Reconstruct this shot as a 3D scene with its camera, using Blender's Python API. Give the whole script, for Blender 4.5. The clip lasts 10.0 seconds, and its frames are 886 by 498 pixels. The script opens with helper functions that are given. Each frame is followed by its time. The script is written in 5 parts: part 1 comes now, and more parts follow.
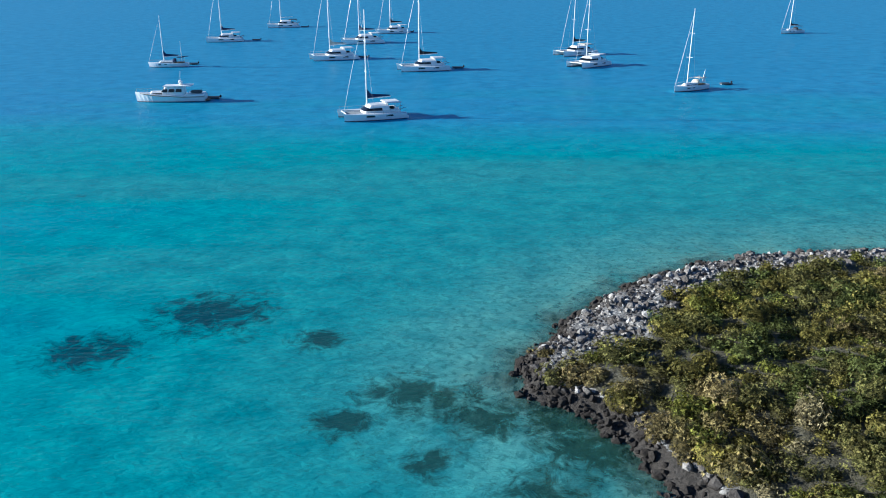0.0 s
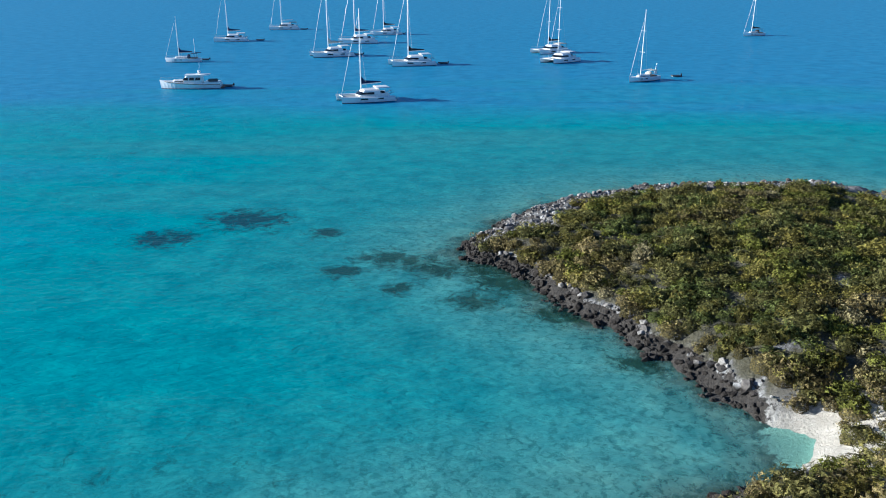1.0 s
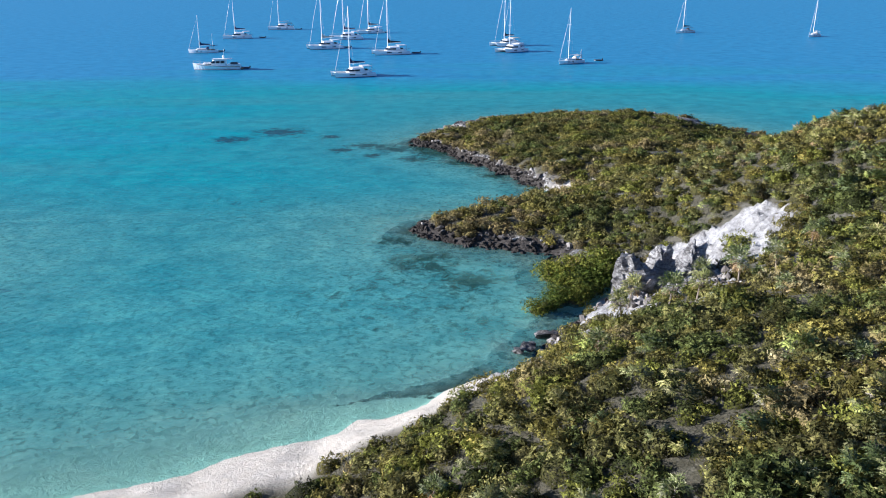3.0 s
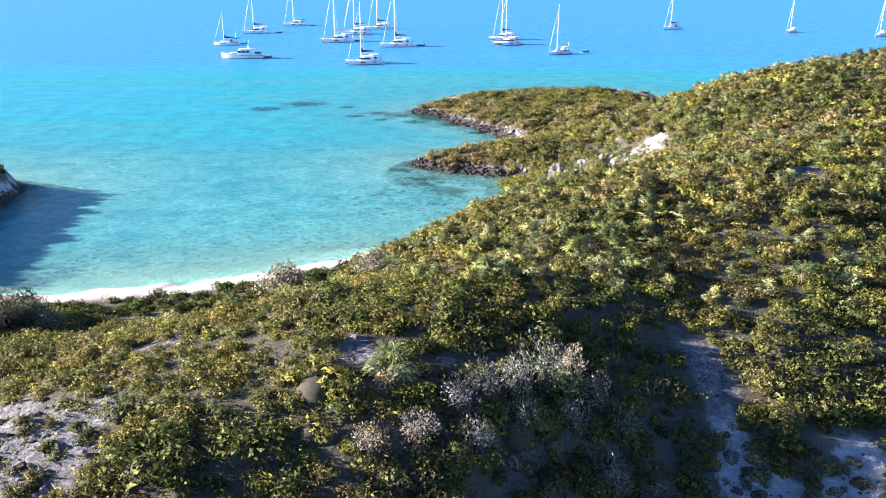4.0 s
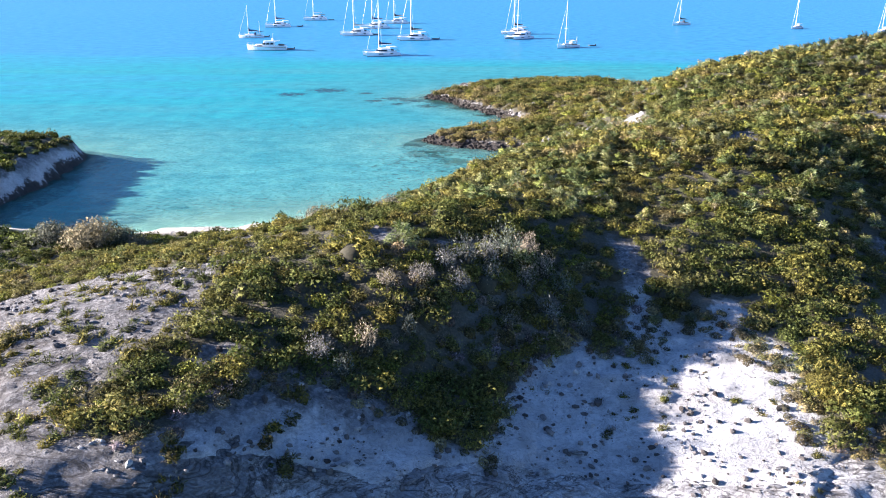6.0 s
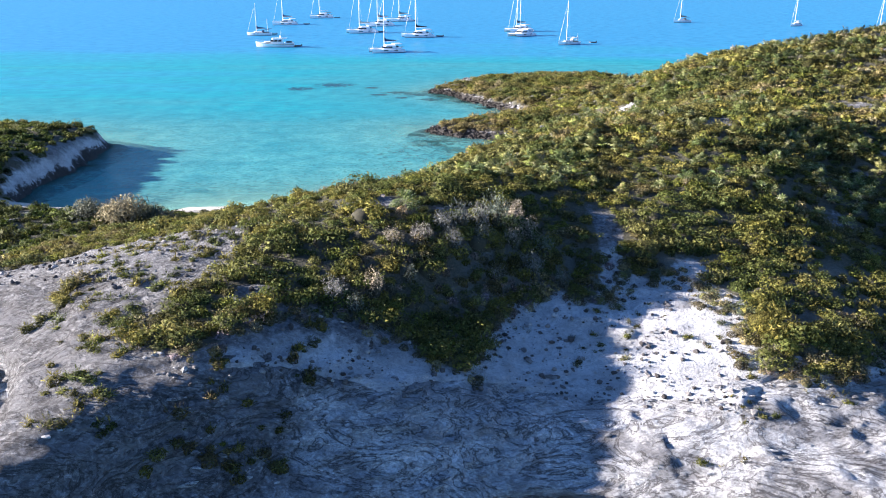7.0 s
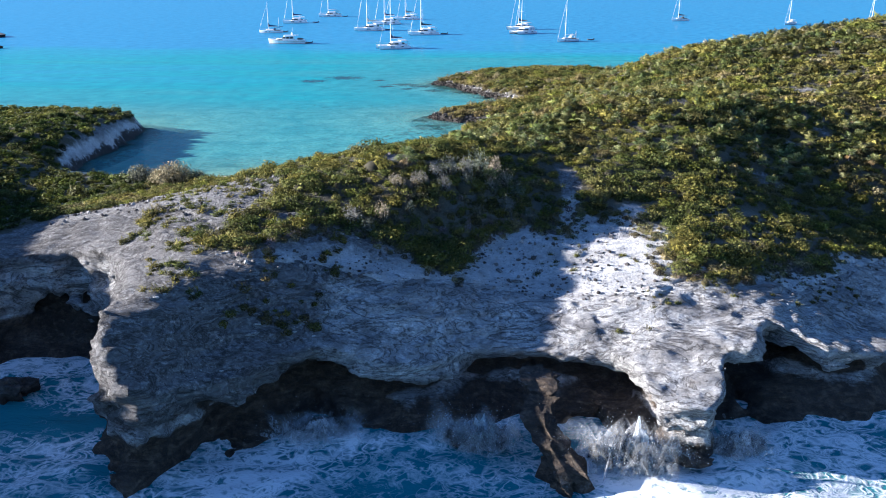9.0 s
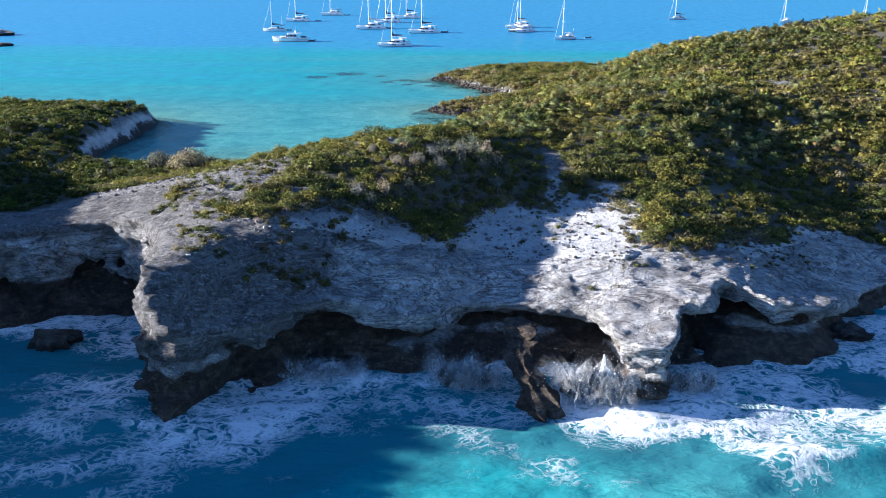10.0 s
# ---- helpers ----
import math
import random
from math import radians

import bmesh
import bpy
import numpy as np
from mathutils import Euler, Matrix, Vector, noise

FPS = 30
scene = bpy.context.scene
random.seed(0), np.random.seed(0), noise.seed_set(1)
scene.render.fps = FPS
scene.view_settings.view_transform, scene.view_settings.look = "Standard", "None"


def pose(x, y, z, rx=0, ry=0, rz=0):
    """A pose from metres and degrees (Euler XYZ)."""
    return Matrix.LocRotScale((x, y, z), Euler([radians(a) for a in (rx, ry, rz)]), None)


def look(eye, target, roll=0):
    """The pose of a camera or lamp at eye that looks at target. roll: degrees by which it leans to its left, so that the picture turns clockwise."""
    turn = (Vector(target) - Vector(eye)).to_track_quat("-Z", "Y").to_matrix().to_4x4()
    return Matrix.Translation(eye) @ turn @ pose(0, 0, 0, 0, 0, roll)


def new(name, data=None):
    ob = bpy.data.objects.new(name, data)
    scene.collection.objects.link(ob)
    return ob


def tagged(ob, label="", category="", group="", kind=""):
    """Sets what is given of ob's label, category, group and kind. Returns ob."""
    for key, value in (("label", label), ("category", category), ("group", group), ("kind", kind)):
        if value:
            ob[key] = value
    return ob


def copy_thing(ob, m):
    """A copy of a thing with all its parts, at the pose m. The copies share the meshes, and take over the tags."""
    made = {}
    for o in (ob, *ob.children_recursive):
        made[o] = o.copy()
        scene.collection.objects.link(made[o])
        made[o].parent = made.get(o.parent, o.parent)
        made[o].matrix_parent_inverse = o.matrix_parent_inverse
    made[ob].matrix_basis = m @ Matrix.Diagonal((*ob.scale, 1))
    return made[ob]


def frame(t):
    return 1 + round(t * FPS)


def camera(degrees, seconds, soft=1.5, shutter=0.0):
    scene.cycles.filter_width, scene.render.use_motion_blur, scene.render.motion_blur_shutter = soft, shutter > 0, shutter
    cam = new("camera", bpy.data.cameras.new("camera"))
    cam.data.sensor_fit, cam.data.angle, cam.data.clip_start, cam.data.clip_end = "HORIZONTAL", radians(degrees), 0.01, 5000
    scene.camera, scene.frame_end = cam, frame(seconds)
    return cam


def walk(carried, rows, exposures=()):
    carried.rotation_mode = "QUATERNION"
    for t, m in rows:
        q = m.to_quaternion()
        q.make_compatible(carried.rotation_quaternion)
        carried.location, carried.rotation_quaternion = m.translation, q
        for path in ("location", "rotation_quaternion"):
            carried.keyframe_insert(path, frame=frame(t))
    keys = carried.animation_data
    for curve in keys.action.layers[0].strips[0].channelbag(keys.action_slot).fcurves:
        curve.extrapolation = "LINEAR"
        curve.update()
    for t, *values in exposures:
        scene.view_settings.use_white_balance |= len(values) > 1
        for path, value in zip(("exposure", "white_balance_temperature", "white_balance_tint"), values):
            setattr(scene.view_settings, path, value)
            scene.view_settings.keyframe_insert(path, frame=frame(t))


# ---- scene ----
cam = camera(60.0, 10.0, 1.0)
PATH = [
    (0, (-1.404, -4.33, 29.339), (-1.43, -2.456, 28.642), -0.4),
    (0.5, (0.102, -18.464, 29.088), (0.086, -16.586, 28.4), 0.0),
    (1, (1.924, -32.775, 28.961), (1.91, -30.895, 28.281), -0.2),
    (1.5, (4.352, -46.861, 28.813), (4.331, -44.981, 28.133), -0.3),
    (2, (5.54, -61.753, 28.875), (5.537, -59.87, 28.198), -0.5),
    (2.5, (7.127, -77.39, 28.815), (7.137, -75.505, 28.145), -0.2),
    (2.7, (7.634, -84.125, 28.814), (7.65, -82.24, 28.146), -0.3),
    (3.8, (9.32, -122.692, 28.641), (9.337, -120.803, 27.985), -0.3),
    (4, (10.174, -127.987, 28.252), (10.173, -126.1, 27.589), -0.2),
    (4.5, (10.629, -132.96, 28.217), (10.612, -131.074, 27.55), -0.2),
    (5, (10.912, -136.898, 28.153), (10.886, -135.012, 27.488), -0.2),
    (5.5, (11.266, -140.914, 28.26), (11.231, -139.029, 27.593), -0.1),
    (6.8, (11.944, -151.267, 28.582), (11.898, -149.385, 27.905), -0.0),
    (7, (12.185, -152.881, 28.582), (12.133, -150.999, 27.906), -0.1),
    (7.5, (12.649, -156.885, 28.59), (12.591, -155.004, 27.914), -0.2),
    (8, (13.059, -160.818, 28.702), (12.996, -158.938, 28.023), -0.2),
    (8.5, (13.452, -164.88, 28.782), (13.386, -163.0, 28.104), -0.1),
    (9, (13.84, -168.872, 28.843), (13.772, -166.991, 28.166), -0.1),
    (9.5, (14.324, -172.99, 28.915), (14.252, -171.109, 28.238), -0.2),
    (10, (14.694, -176.933, 28.985), (14.623, -175.053, 28.306), -0.1),
]
EXPOSURES = [(0, 0.62, 4950, 10), (2.6, 0.5, 4950, 15), (3.9, 1.82, 5450, 26), (5.5, 1.77, 5450, 25), (7.5, 1.54, 5250, 20), (10, 1.34, 5150, 18)]
walk(cam, [(t, look(eye, target, roll)) for t, eye, target, roll in PATH], EXPOSURES)

# ---- world, sun and exposure ----
SUN_FROM = Vector((-0.998, 0.062, 0.0)).normalized()
SUN_HEIGHT = 14.6
world = bpy.data.worlds.new("sky")
scene.world = world
world.use_nodes = True
wt = world.node_tree
sky = wt.nodes.new("ShaderNodeTexSky")
sky.sky_type = "NISHITA"
sky.sun_disc = False
sky.sun_elevation = radians(SUN_HEIGHT)
sky.sun_rotation = math.atan2(SUN_FROM.x, SUN_FROM.y)
sky.air_density, sky.dust_density, sky.ozone_density = 1.0, 0.2, 4.0
wt.links.new(sky.outputs[0], wt.nodes["Background"].inputs[0])
wt.nodes["Background"].inputs[1].default_value = 0.066
sun = new("sun", bpy.data.lights.new("sun", "SUN"))
sun.data.energy, sun.data.angle, sun.data.color = 7.0, radians(0.6), (1.0, 0.86, 0.63)
sun.matrix_world = look(SUN_FROM * 100 + Vector((0, 0, 100 * math.tan(radians(SUN_HEIGHT)))), (0, 0, 0))


# ---- material helpers ----
def material(name, rough=0.8, colour=(0.5, 0.5, 0.5), metal=0.0, spec=0.3):
    m = bpy.data.materials.new(name)
    m.use_nodes = True
    b = m.node_tree.nodes["Principled BSDF"]
    b.inputs["Base Color"].default_value = (*colour, 1)
    b.inputs["Roughness"].default_value = rough
    b.inputs["Metallic"].default_value = metal
    b.inputs["Specular IOR Level"].default_value = spec
    return m, m.node_tree, b


def socket(nt, node, key, value):
    if isinstance(value, bpy.types.NodeSocket):
        nt.links.new(value, node.inputs[key])
    elif value is not None:
        node.inputs[key].default_value = value


def place(nt, stretch=(1, 1, 1)):
    geo = nt.nodes.new("ShaderNodeNewGeometry")
    mp = nt.nodes.new("ShaderNodeMapping")
    mp.inputs["Scale"].default_value = stretch
    nt.links.new(geo.outputs["Position"], mp.inputs[0])
    return mp.outputs[0]


def noise_of(nt, where, scale, detail=6, rough=0.55, warp=0.0):
    n = nt.nodes.new("ShaderNodeTexNoise")
    socket(nt, n, "Vector", where)
    n.inputs["Scale"].default_value, n.inputs["Detail"].default_value = scale, detail
    n.inputs["Roughness"].default_value, n.inputs["Distortion"].default_value = rough, warp
    return n.outputs[0]


def cells_of(nt, where, scale, feature="F1", out="Distance"):
    n = nt.nodes.new("ShaderNodeTexVoronoi")
    n.feature = feature
    socket(nt, n, "Vector", where)
    n.inputs["Scale"].default_value = scale
    return n.outputs[out]


def ramp(nt, fac, *stops):
    n = nt.nodes.new("ShaderNodeValToRGB")
    socket(nt, n, "Fac", fac)
    e = n.color_ramp.elements
    while len(e) < len(stops):
        e.new(0.5)
    for k, (p, c) in zip(e, stops):
        k.position = p
        k.color = (c, c, c, 1) if isinstance(c, (int, float)) else (*c, 1)
    return n.outputs[0]


def blend(nt, fac, a, b, kind="MIX"):
    n = nt.nodes.new("ShaderNodeMix")
    n.data_type, n.blend_type = "RGBA", kind
    socket(nt, n, 0, fac)
    for key, v in ((6, a), (7, b)):
        socket(nt, n, key, (*v, 1) if isinstance(v, tuple) else v)
    return n.outputs[2]


def maths(nt, op, a, b=None, c=None):
    n = nt.nodes.new("ShaderNodeMath")
    n.operation = op
    for k, v in enumerate((a, b, c)):
        socket(nt, n, k, v)
    return n.outputs[0]


def attribute(nt, name, out="Fac"):
    n = nt.nodes.new("ShaderNodeAttribute")
    n.attribute_name = name
    return n.outputs[out]


def relief(nt, bsdf, height, strength, distance):
    n = nt.nodes.new("ShaderNodeBump")
    n.inputs["Strength"].default_value, n.inputs["Distance"].default_value = strength, distance
    nt.links.new(height, n.inputs["Height"])
    nt.links.new(n.outputs[0], bsdf.inputs["Normal"])
    return n.outputs[0]


def colour_noise(nt, where, scale):
    n = nt.nodes.new("ShaderNodeTexNoise")
    socket(nt, n, "Vector", where)
    n.inputs["Scale"].default_value, n.inputs["Detail"].default_value = scale, 4
    add = nt.nodes.new("ShaderNodeVectorMath")
    add.operation = "MULTIPLY_ADD"
    nt.links.new(n.outputs[1], add.inputs[0])
    add.inputs[1].default_value = (6, 6, 6)
    nt.links.new(where, add.inputs[2])
    return add.outputs[0]


# ---- materials ----
def limestone(nt, where):
    """Pale weathered limestone: white where fresh, grey where lichen has grown, thin dark cracks."""
    big = noise_of(nt, where, 0.35, 5, 0.6)
    fine = noise_of(nt, where, 2.6, 9, 0.76, 0.8)
    stone = ramp(nt, fine, (0.3, (0.3, 0.29, 0.28)), (0.39, (0.6, 0.59, 0.58)), (0.46, (0.74, 0.735, 0.72)), (0.6, (0.84, 0.83, 0.81)))
    stone = blend(nt, ramp(nt, big, (0.44, 0.0), (0.62, 0.55)), stone, (0.4, 0.385, 0.37))
    old = maths(nt, "ADD", attribute(nt, "weathered"), maths(nt, "MULTIPLY_ADD", noise_of(nt, where, 0.8, 7, 0.7), 1.5, -0.85))
    grey = ramp(nt, fine, (0.36, (0.05, 0.048, 0.046)), (0.5, (0.17, 0.166, 0.162)), (0.62, (0.42, 0.41, 0.4)))
    pits = cells_of(nt, blend(nt, 0.12, where, colour_noise(nt, where, 1.6)), 1.7)
    grey = blend(nt, ramp(nt, pits, (0.12, 0.85), (0.3, 0.0)), grey, (0.035, 0.034, 0.033))
    stone = blend(nt, ramp(nt, old, (0.25, 0.0), (0.75, 0.9)), stone, grey)
    crack = noise_of(nt, place(nt, (0.6, 0.8, 1.6)), 1.5, 8, 0.7, 1.5)
    return blend(nt, ramp(nt, crack, (0.47, 0.0), (0.495, 0.55), (0.52, 0.0)), stone, (0.2, 0.18, 0.17)), fine, crack


M_ground, nt, b = material("ground", 0.92, spec=0.15)
where = place(nt)
stone, fine, crack = limestone(nt, where)
grit = noise_of(nt, where, 7.0, 8, 0.7)
litter = ramp(nt, grit, (0.3, (0.05, 0.048, 0.026)), (0.5, (0.1, 0.092, 0.05)), (0.7, (0.2, 0.175, 0.115)))
sand = ramp(nt, noise_of(nt, where, 1.2, 8, 0.7), (0.3, (0.7, 0.63, 0.52)), (0.7, (0.82, 0.76, 0.66)))
edge = noise_of(nt, where, 0.9, 6, 0.65)
veg_mix = ramp(nt, maths(nt, "ADD", attribute(nt, "veg"), maths(nt, "MULTIPLY_ADD", edge, 2.0, -1.0)), (0.3, 0.0), (0.7, 0.85))
skin = blend(nt, veg_mix, stone, litter)
skin = blend(nt, attribute(nt, "sand"), skin, sand)
stain_or_shade = maths(nt, "ADD", attribute(nt, "stain_or_shade"), maths(nt, "MULTIPLY_ADD", noise_of(nt, where, 1.3, 5, 0.7), 2.2, -1.1))
tide_mix = ramp(nt, stain_or_shade, (0.35, 0.0), (0.6, 0.95))
dark = ramp(nt, fine, (0.35, (0.025, 0.022, 0.02)), (0.7, (0.09, 0.075, 0.06)))
skin = blend(nt, tide_mix, skin, dark)
weed = ramp(nt, maths(nt, "ADD", attribute(nt, "weed"), maths(nt, "MULTIPLY_ADD", noise_of(nt, where, 0.6, 8, 0.72), 2.6, -1.3)), (0.4, 0.0), (0.8, 0.9))
skin = blend(nt, weed, skin, ramp(nt, grit, (0.3, (0.015, 0.03, 0.02)), (0.7, (0.06, 0.07, 0.04))))
nt.links.new(skin, b.inputs["Base Color"])
relief(nt, b, maths(nt, "ADD", maths(nt, "MULTIPLY", noise_of(nt, where, 1.1, 9, 0.72, 0.8), 1.5), maths(nt, "MULTIPLY", grit, 0.5)), 1.0, 0.45)

M_cliff, nt, b = material("sea_cliff_limestone", 0.9, spec=0.2)
where = place(nt)
stone, fine, crack = limestone(nt, where)
beds = noise_of(nt, place(nt, (0.25, 0.25, 2.6)), 1.6, 6, 0.65, 0.8)
streaks = noise_of(nt, place(nt, (0.6, 1.2, 2.6)), 0.9, 10, 0.72, 1.4)
stone = blend(nt, ramp(nt, streaks, (0.33, 0.6), (0.4, 0.0)), stone, (0.24, 0.235, 0.23))
patch = noise_of(nt, place(nt, (0.7, 0.8, 1.2)), 0.3, 6, 0.62, 1.0)
stone = blend(nt, ramp(nt, patch, (0.4, 0.75), (0.54, 0.0)), stone, (0.25, 0.243, 0.24))
stone = blend(nt, ramp(nt, beds, (0.32, 0.4), (0.4, 0.0)), stone, (0.34, 0.3, 0.26))
# Brown of the tidal stain, which also puts shade into the hollows' colour.
stain_or_shade = maths(nt, "ADD", attribute(nt, "stain_or_shade"), maths(nt, "MULTIPLY_ADD", noise_of(nt, where, 0.8, 6, 0.7), 1.1, -0.6))
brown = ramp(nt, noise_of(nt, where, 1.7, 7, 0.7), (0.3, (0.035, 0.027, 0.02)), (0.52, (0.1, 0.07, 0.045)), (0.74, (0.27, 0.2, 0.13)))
stone = blend(nt, ramp(nt, stain_or_shade, (0.35, 0.0), (0.65, 0.95)), stone, brown)
nt.links.new(stone, b.inputs["Base Color"])
lumps = noise_of(nt, place(nt, (1.0, 1.3, 2.0)), 0.6, 10, 0.68, 0.7)
gap = ramp(nt, noise_of(nt, place(nt, (0.4, 0.8, 1.5)), 0.42, 9, 0.66, 2.4), (0.474, 1.0), (0.497, 0.0), (0.52, 1.0))
stone = blend(nt, maths(nt, "MULTIPLY", maths(nt, "SUBTRACT", 1.0, gap), 0.8), stone, (0.07, 0.062, 0.058))
nt.links.new(stone, b.inputs["Base Color"])
split = ramp(nt, noise_of(nt, place(nt, (0.8, 1.1, 2.0)), 1.9, 6, 0.6, 1.8), (0.47, 1.0), (0.5, 0.0), (0.53, 1.0))
stone = blend(nt, maths(nt, "MULTIPLY", maths(nt, "SUBTRACT", 1.0, split), 0.3), stone, (0.2, 0.18, 0.17))
nt.links.new(stone, b.inputs["Base Color"])
relief(nt, b, maths(nt, "ADD", maths(nt, "MULTIPLY_ADD", split, 0.22, maths(nt, "MULTIPLY", gap, 0.35)), maths(nt, "ADD", maths(nt, "MULTIPLY", lumps, 1.1), maths(nt, "MULTIPLY", streaks, 0.45))), 1.0, 0.6)

M_rock, nt, b = material("grey_limestone", 0.92, spec=0.15)
where = place(nt)
stone, fine, crack = limestone(nt, where)
per = nt.nodes.new("ShaderNodeNewGeometry").outputs["Random Per Island"]
stone = blend(nt, 1.0, stone, ramp(nt, per, (0.0, (0.08, 0.07, 0.065)), (0.5, (0.26, 0.24, 0.225)), (0.85, (0.5, 0.47, 0.44)), (1.0, (0.85, 0.82, 0.78))), "MULTIPLY")
stain_or_shade = maths(nt, "ADD", attribute(nt, "stain_or_shade"), maths(nt, "MULTIPLY_ADD", noise_of(nt, where, 1.3, 5, 0.7), 0.6, -0.3))
stone = blend(nt, ramp(nt, stain_or_shade, (0.35, 0.0), (0.6, 0.95)), stone, (0.035, 0.03, 0.026))
nt.links.new(stone, b.inputs["Base Color"])
relief(nt, b, fine, 0.8, 0.25)

M_black_rock, nt, b = material("wet_black_rock", 0.55, spec=0.35)
where = place(nt)
stone, fine, crack = limestone(nt, where)
nt.links.new(blend(nt, ramp(nt, noise_of(nt, where, 1.6, 6, 0.7), (0.5, 0.95), (0.66, 0.3)), stone, (0.03, 0.026, 0.024)), b.inputs["Base Color"])
relief(nt, b, fine, 0.9, 0.25)

M_water, nt, b = material("sea_water", 0.12, spec=0.16)
where = place(nt)
deep = attribute(nt, "deep")
body = ramp(nt, deep, (0.0, (0.339, 0.565, 0.497)), (0.1, (0.169, 0.486, 0.452)), (0.28, (0.0508, 0.328, 0.35)), (0.5, (0.0158, 0.328, 0.367)), (0.75, (0.0294, 0.316, 0.441)), (1.0, (0.0384, 0.282, 0.503)))
mottle = noise_of(nt, where, 0.22, 7, 0.65, 0.4)
body = blend(nt, 1.0, body, ramp(nt, mottle, (0.34, (0.66, 0.8, 0.84)), (0.5, (1.0, 1.0, 1.0)), (0.64, (1.3, 1.14, 1.08))), "MULTIPLY")
wind = noise_of(nt, place(nt, (0.3, 0.7, 1.0)), 0.9, 8, 0.7, 0.5)
body = blend(nt, 1.0, body, ramp(nt, wind, (0.3, (0.86, 0.88, 0.9)), (0.5, (1.0, 1.0, 1.0)), (0.68, (1.16, 1.12, 1.1))), "MULTIPLY")
speck = noise_of(nt, where, 1.4, 6, 0.7, 0.5)
body = blend(nt, maths(nt, "MULTIPLY", maths(nt, "SUBTRACT", 1.0, ramp(nt, deep, (0.0, 0.0), (0.5, 1.0))), ramp(nt, speck, (0.4, 0.75), (0.5, 0.0))), body, (0.02, 0.14, 0.15))
grass = maths(nt, "ADD", attribute(nt, "weed"), maths(nt, "MULTIPLY_ADD", noise_of(nt, where, 0.55, 8, 0.75, 0.6), 2.6, -1.3))
body = blend(nt, ramp(nt, grass, (0.4, 0.0), (0.9, 0.95)), body, blend(nt, ramp(nt, deep, (0.1, 0.0), (0.45, 1.0)), (0.03, 0.095, 0.075), (0.006, 0.06, 0.085)))
reef = ramp(nt, maths(nt, "ADD", attribute(nt, "reef"), maths(nt, "MULTIPLY_ADD", mottle, 1.6, -0.8)), (0.3, 0.0), (0.7, 0.95))
body = blend(nt, reef, body, (0.045, 0.2, 0.235))
churn = place(nt, (1.0, 1.35, 1.0))
strand = lambda scale, warp, sharp: maths(nt, "SUBTRACT", 1.0, maths(nt, "MULTIPLY", maths(nt, "ABSOLUTE", maths(nt, "SUBTRACT", noise_of(nt, churn, scale, 3, 0.5, warp), 0.5)), sharp))
lace = maths(nt, "MAXIMUM", maths(nt, "MAXIMUM", strand(0.33, 1.3, 9.0), strand(0.85, 1.1, 7.5)), 0.0)
lace = maths(nt, "MULTIPLY_ADD", lace, 0.55, maths(nt, "MULTIPLY_ADD", noise_of(nt, churn, 2.0, 8, 0.75, 1.2), 0.6, -0.3))
amount = attribute(nt, "foam")
foam = maths(nt, "ADD", amount, maths(nt, "MULTIPLY", lace, maths(nt, "MINIMUM", maths(nt, "MULTIPLY", amount, 3.0), 1.0)))
foam = ramp(nt, maths(nt, "MULTIPLY", foam, 0.8), (0.52, 0.0), (0.68, 0.34), (0.92, 1.0))
body = blend(nt, foam, body, (0.86, 0.89, 0.9))
nt.links.new(body, b.inputs["Base Color"])
nt.links.new(maths(nt, "MULTIPLY_ADD", foam, 0.6, 0.1), b.inputs["Roughness"])
chop = noise_of(nt, place(nt, (0.6, 1.5, 1.0)), 1.1, 7, 0.62, 0.3)
swell = noise_of(nt, place(nt, (0.35, 1.0, 1.0)), 0.28, 3, 0.5)
waves = maths(nt, "ADD", chop, maths(nt, "MULTIPLY", swell, 1.2))
relief(nt, b, maths(nt, "ADD", waves, maths(nt, "MULTIPLY", foam, 0.5)), 0.6, 0.24)
ripples = b.inputs["Normal"].links[0].from_socket
calm = nt.nodes.new("ShaderNodeBump")
calm.inputs["Strength"].default_value, calm.inputs["Distance"].default_value = 0.6, 0.3
nt.links.new(waves, calm.inputs["Height"])
matt = nt.nodes.new("ShaderNodeBsdfDiffuse")
nt.links.new(body, matt.inputs[0])
nt.links.new(ripples, matt.inputs["Normal"])
shine = nt.nodes.new("ShaderNodeBsdfGlossy")
shine.inputs["Roughness"].default_value = 0.26
nt.links.new(calm.outputs[0], shine.inputs["Normal"])
fres = nt.nodes.new("ShaderNodeFresnel")
fres.inputs["IOR"].default_value = 1.33
nt.links.new(calm.outputs[0], fres.inputs["Normal"])
lit = nt.nodes.new("ShaderNodeMixShader")
nt.links.new(maths(nt, "MINIMUM", maths(nt, "MULTIPLY", maths(nt, "POWER", fres.outputs[0], 1.5), 1.1), 0.29), lit.inputs[0])
nt.links.new(matt.outputs[0], lit.inputs[1])
nt.links.new(shine.outputs[0], lit.inputs[2])
clear = nt.nodes.new("ShaderNodeBsdfTransparent")
clear.inputs[0].default_value = (0.62, 0.9, 0.88, 1)
mix = nt.nodes.new("ShaderNodeMixShader")
nt.links.new(maths(nt, "MAXIMUM", attribute(nt, "thick"), foam), mix.inputs[0])
nt.links.new(clear.outputs[0], mix.inputs[1])
nt.links.new(lit.outputs[0], mix.inputs[2])
nt.links.new(mix.outputs[0], nt.nodes["Material Output"].inputs[0])


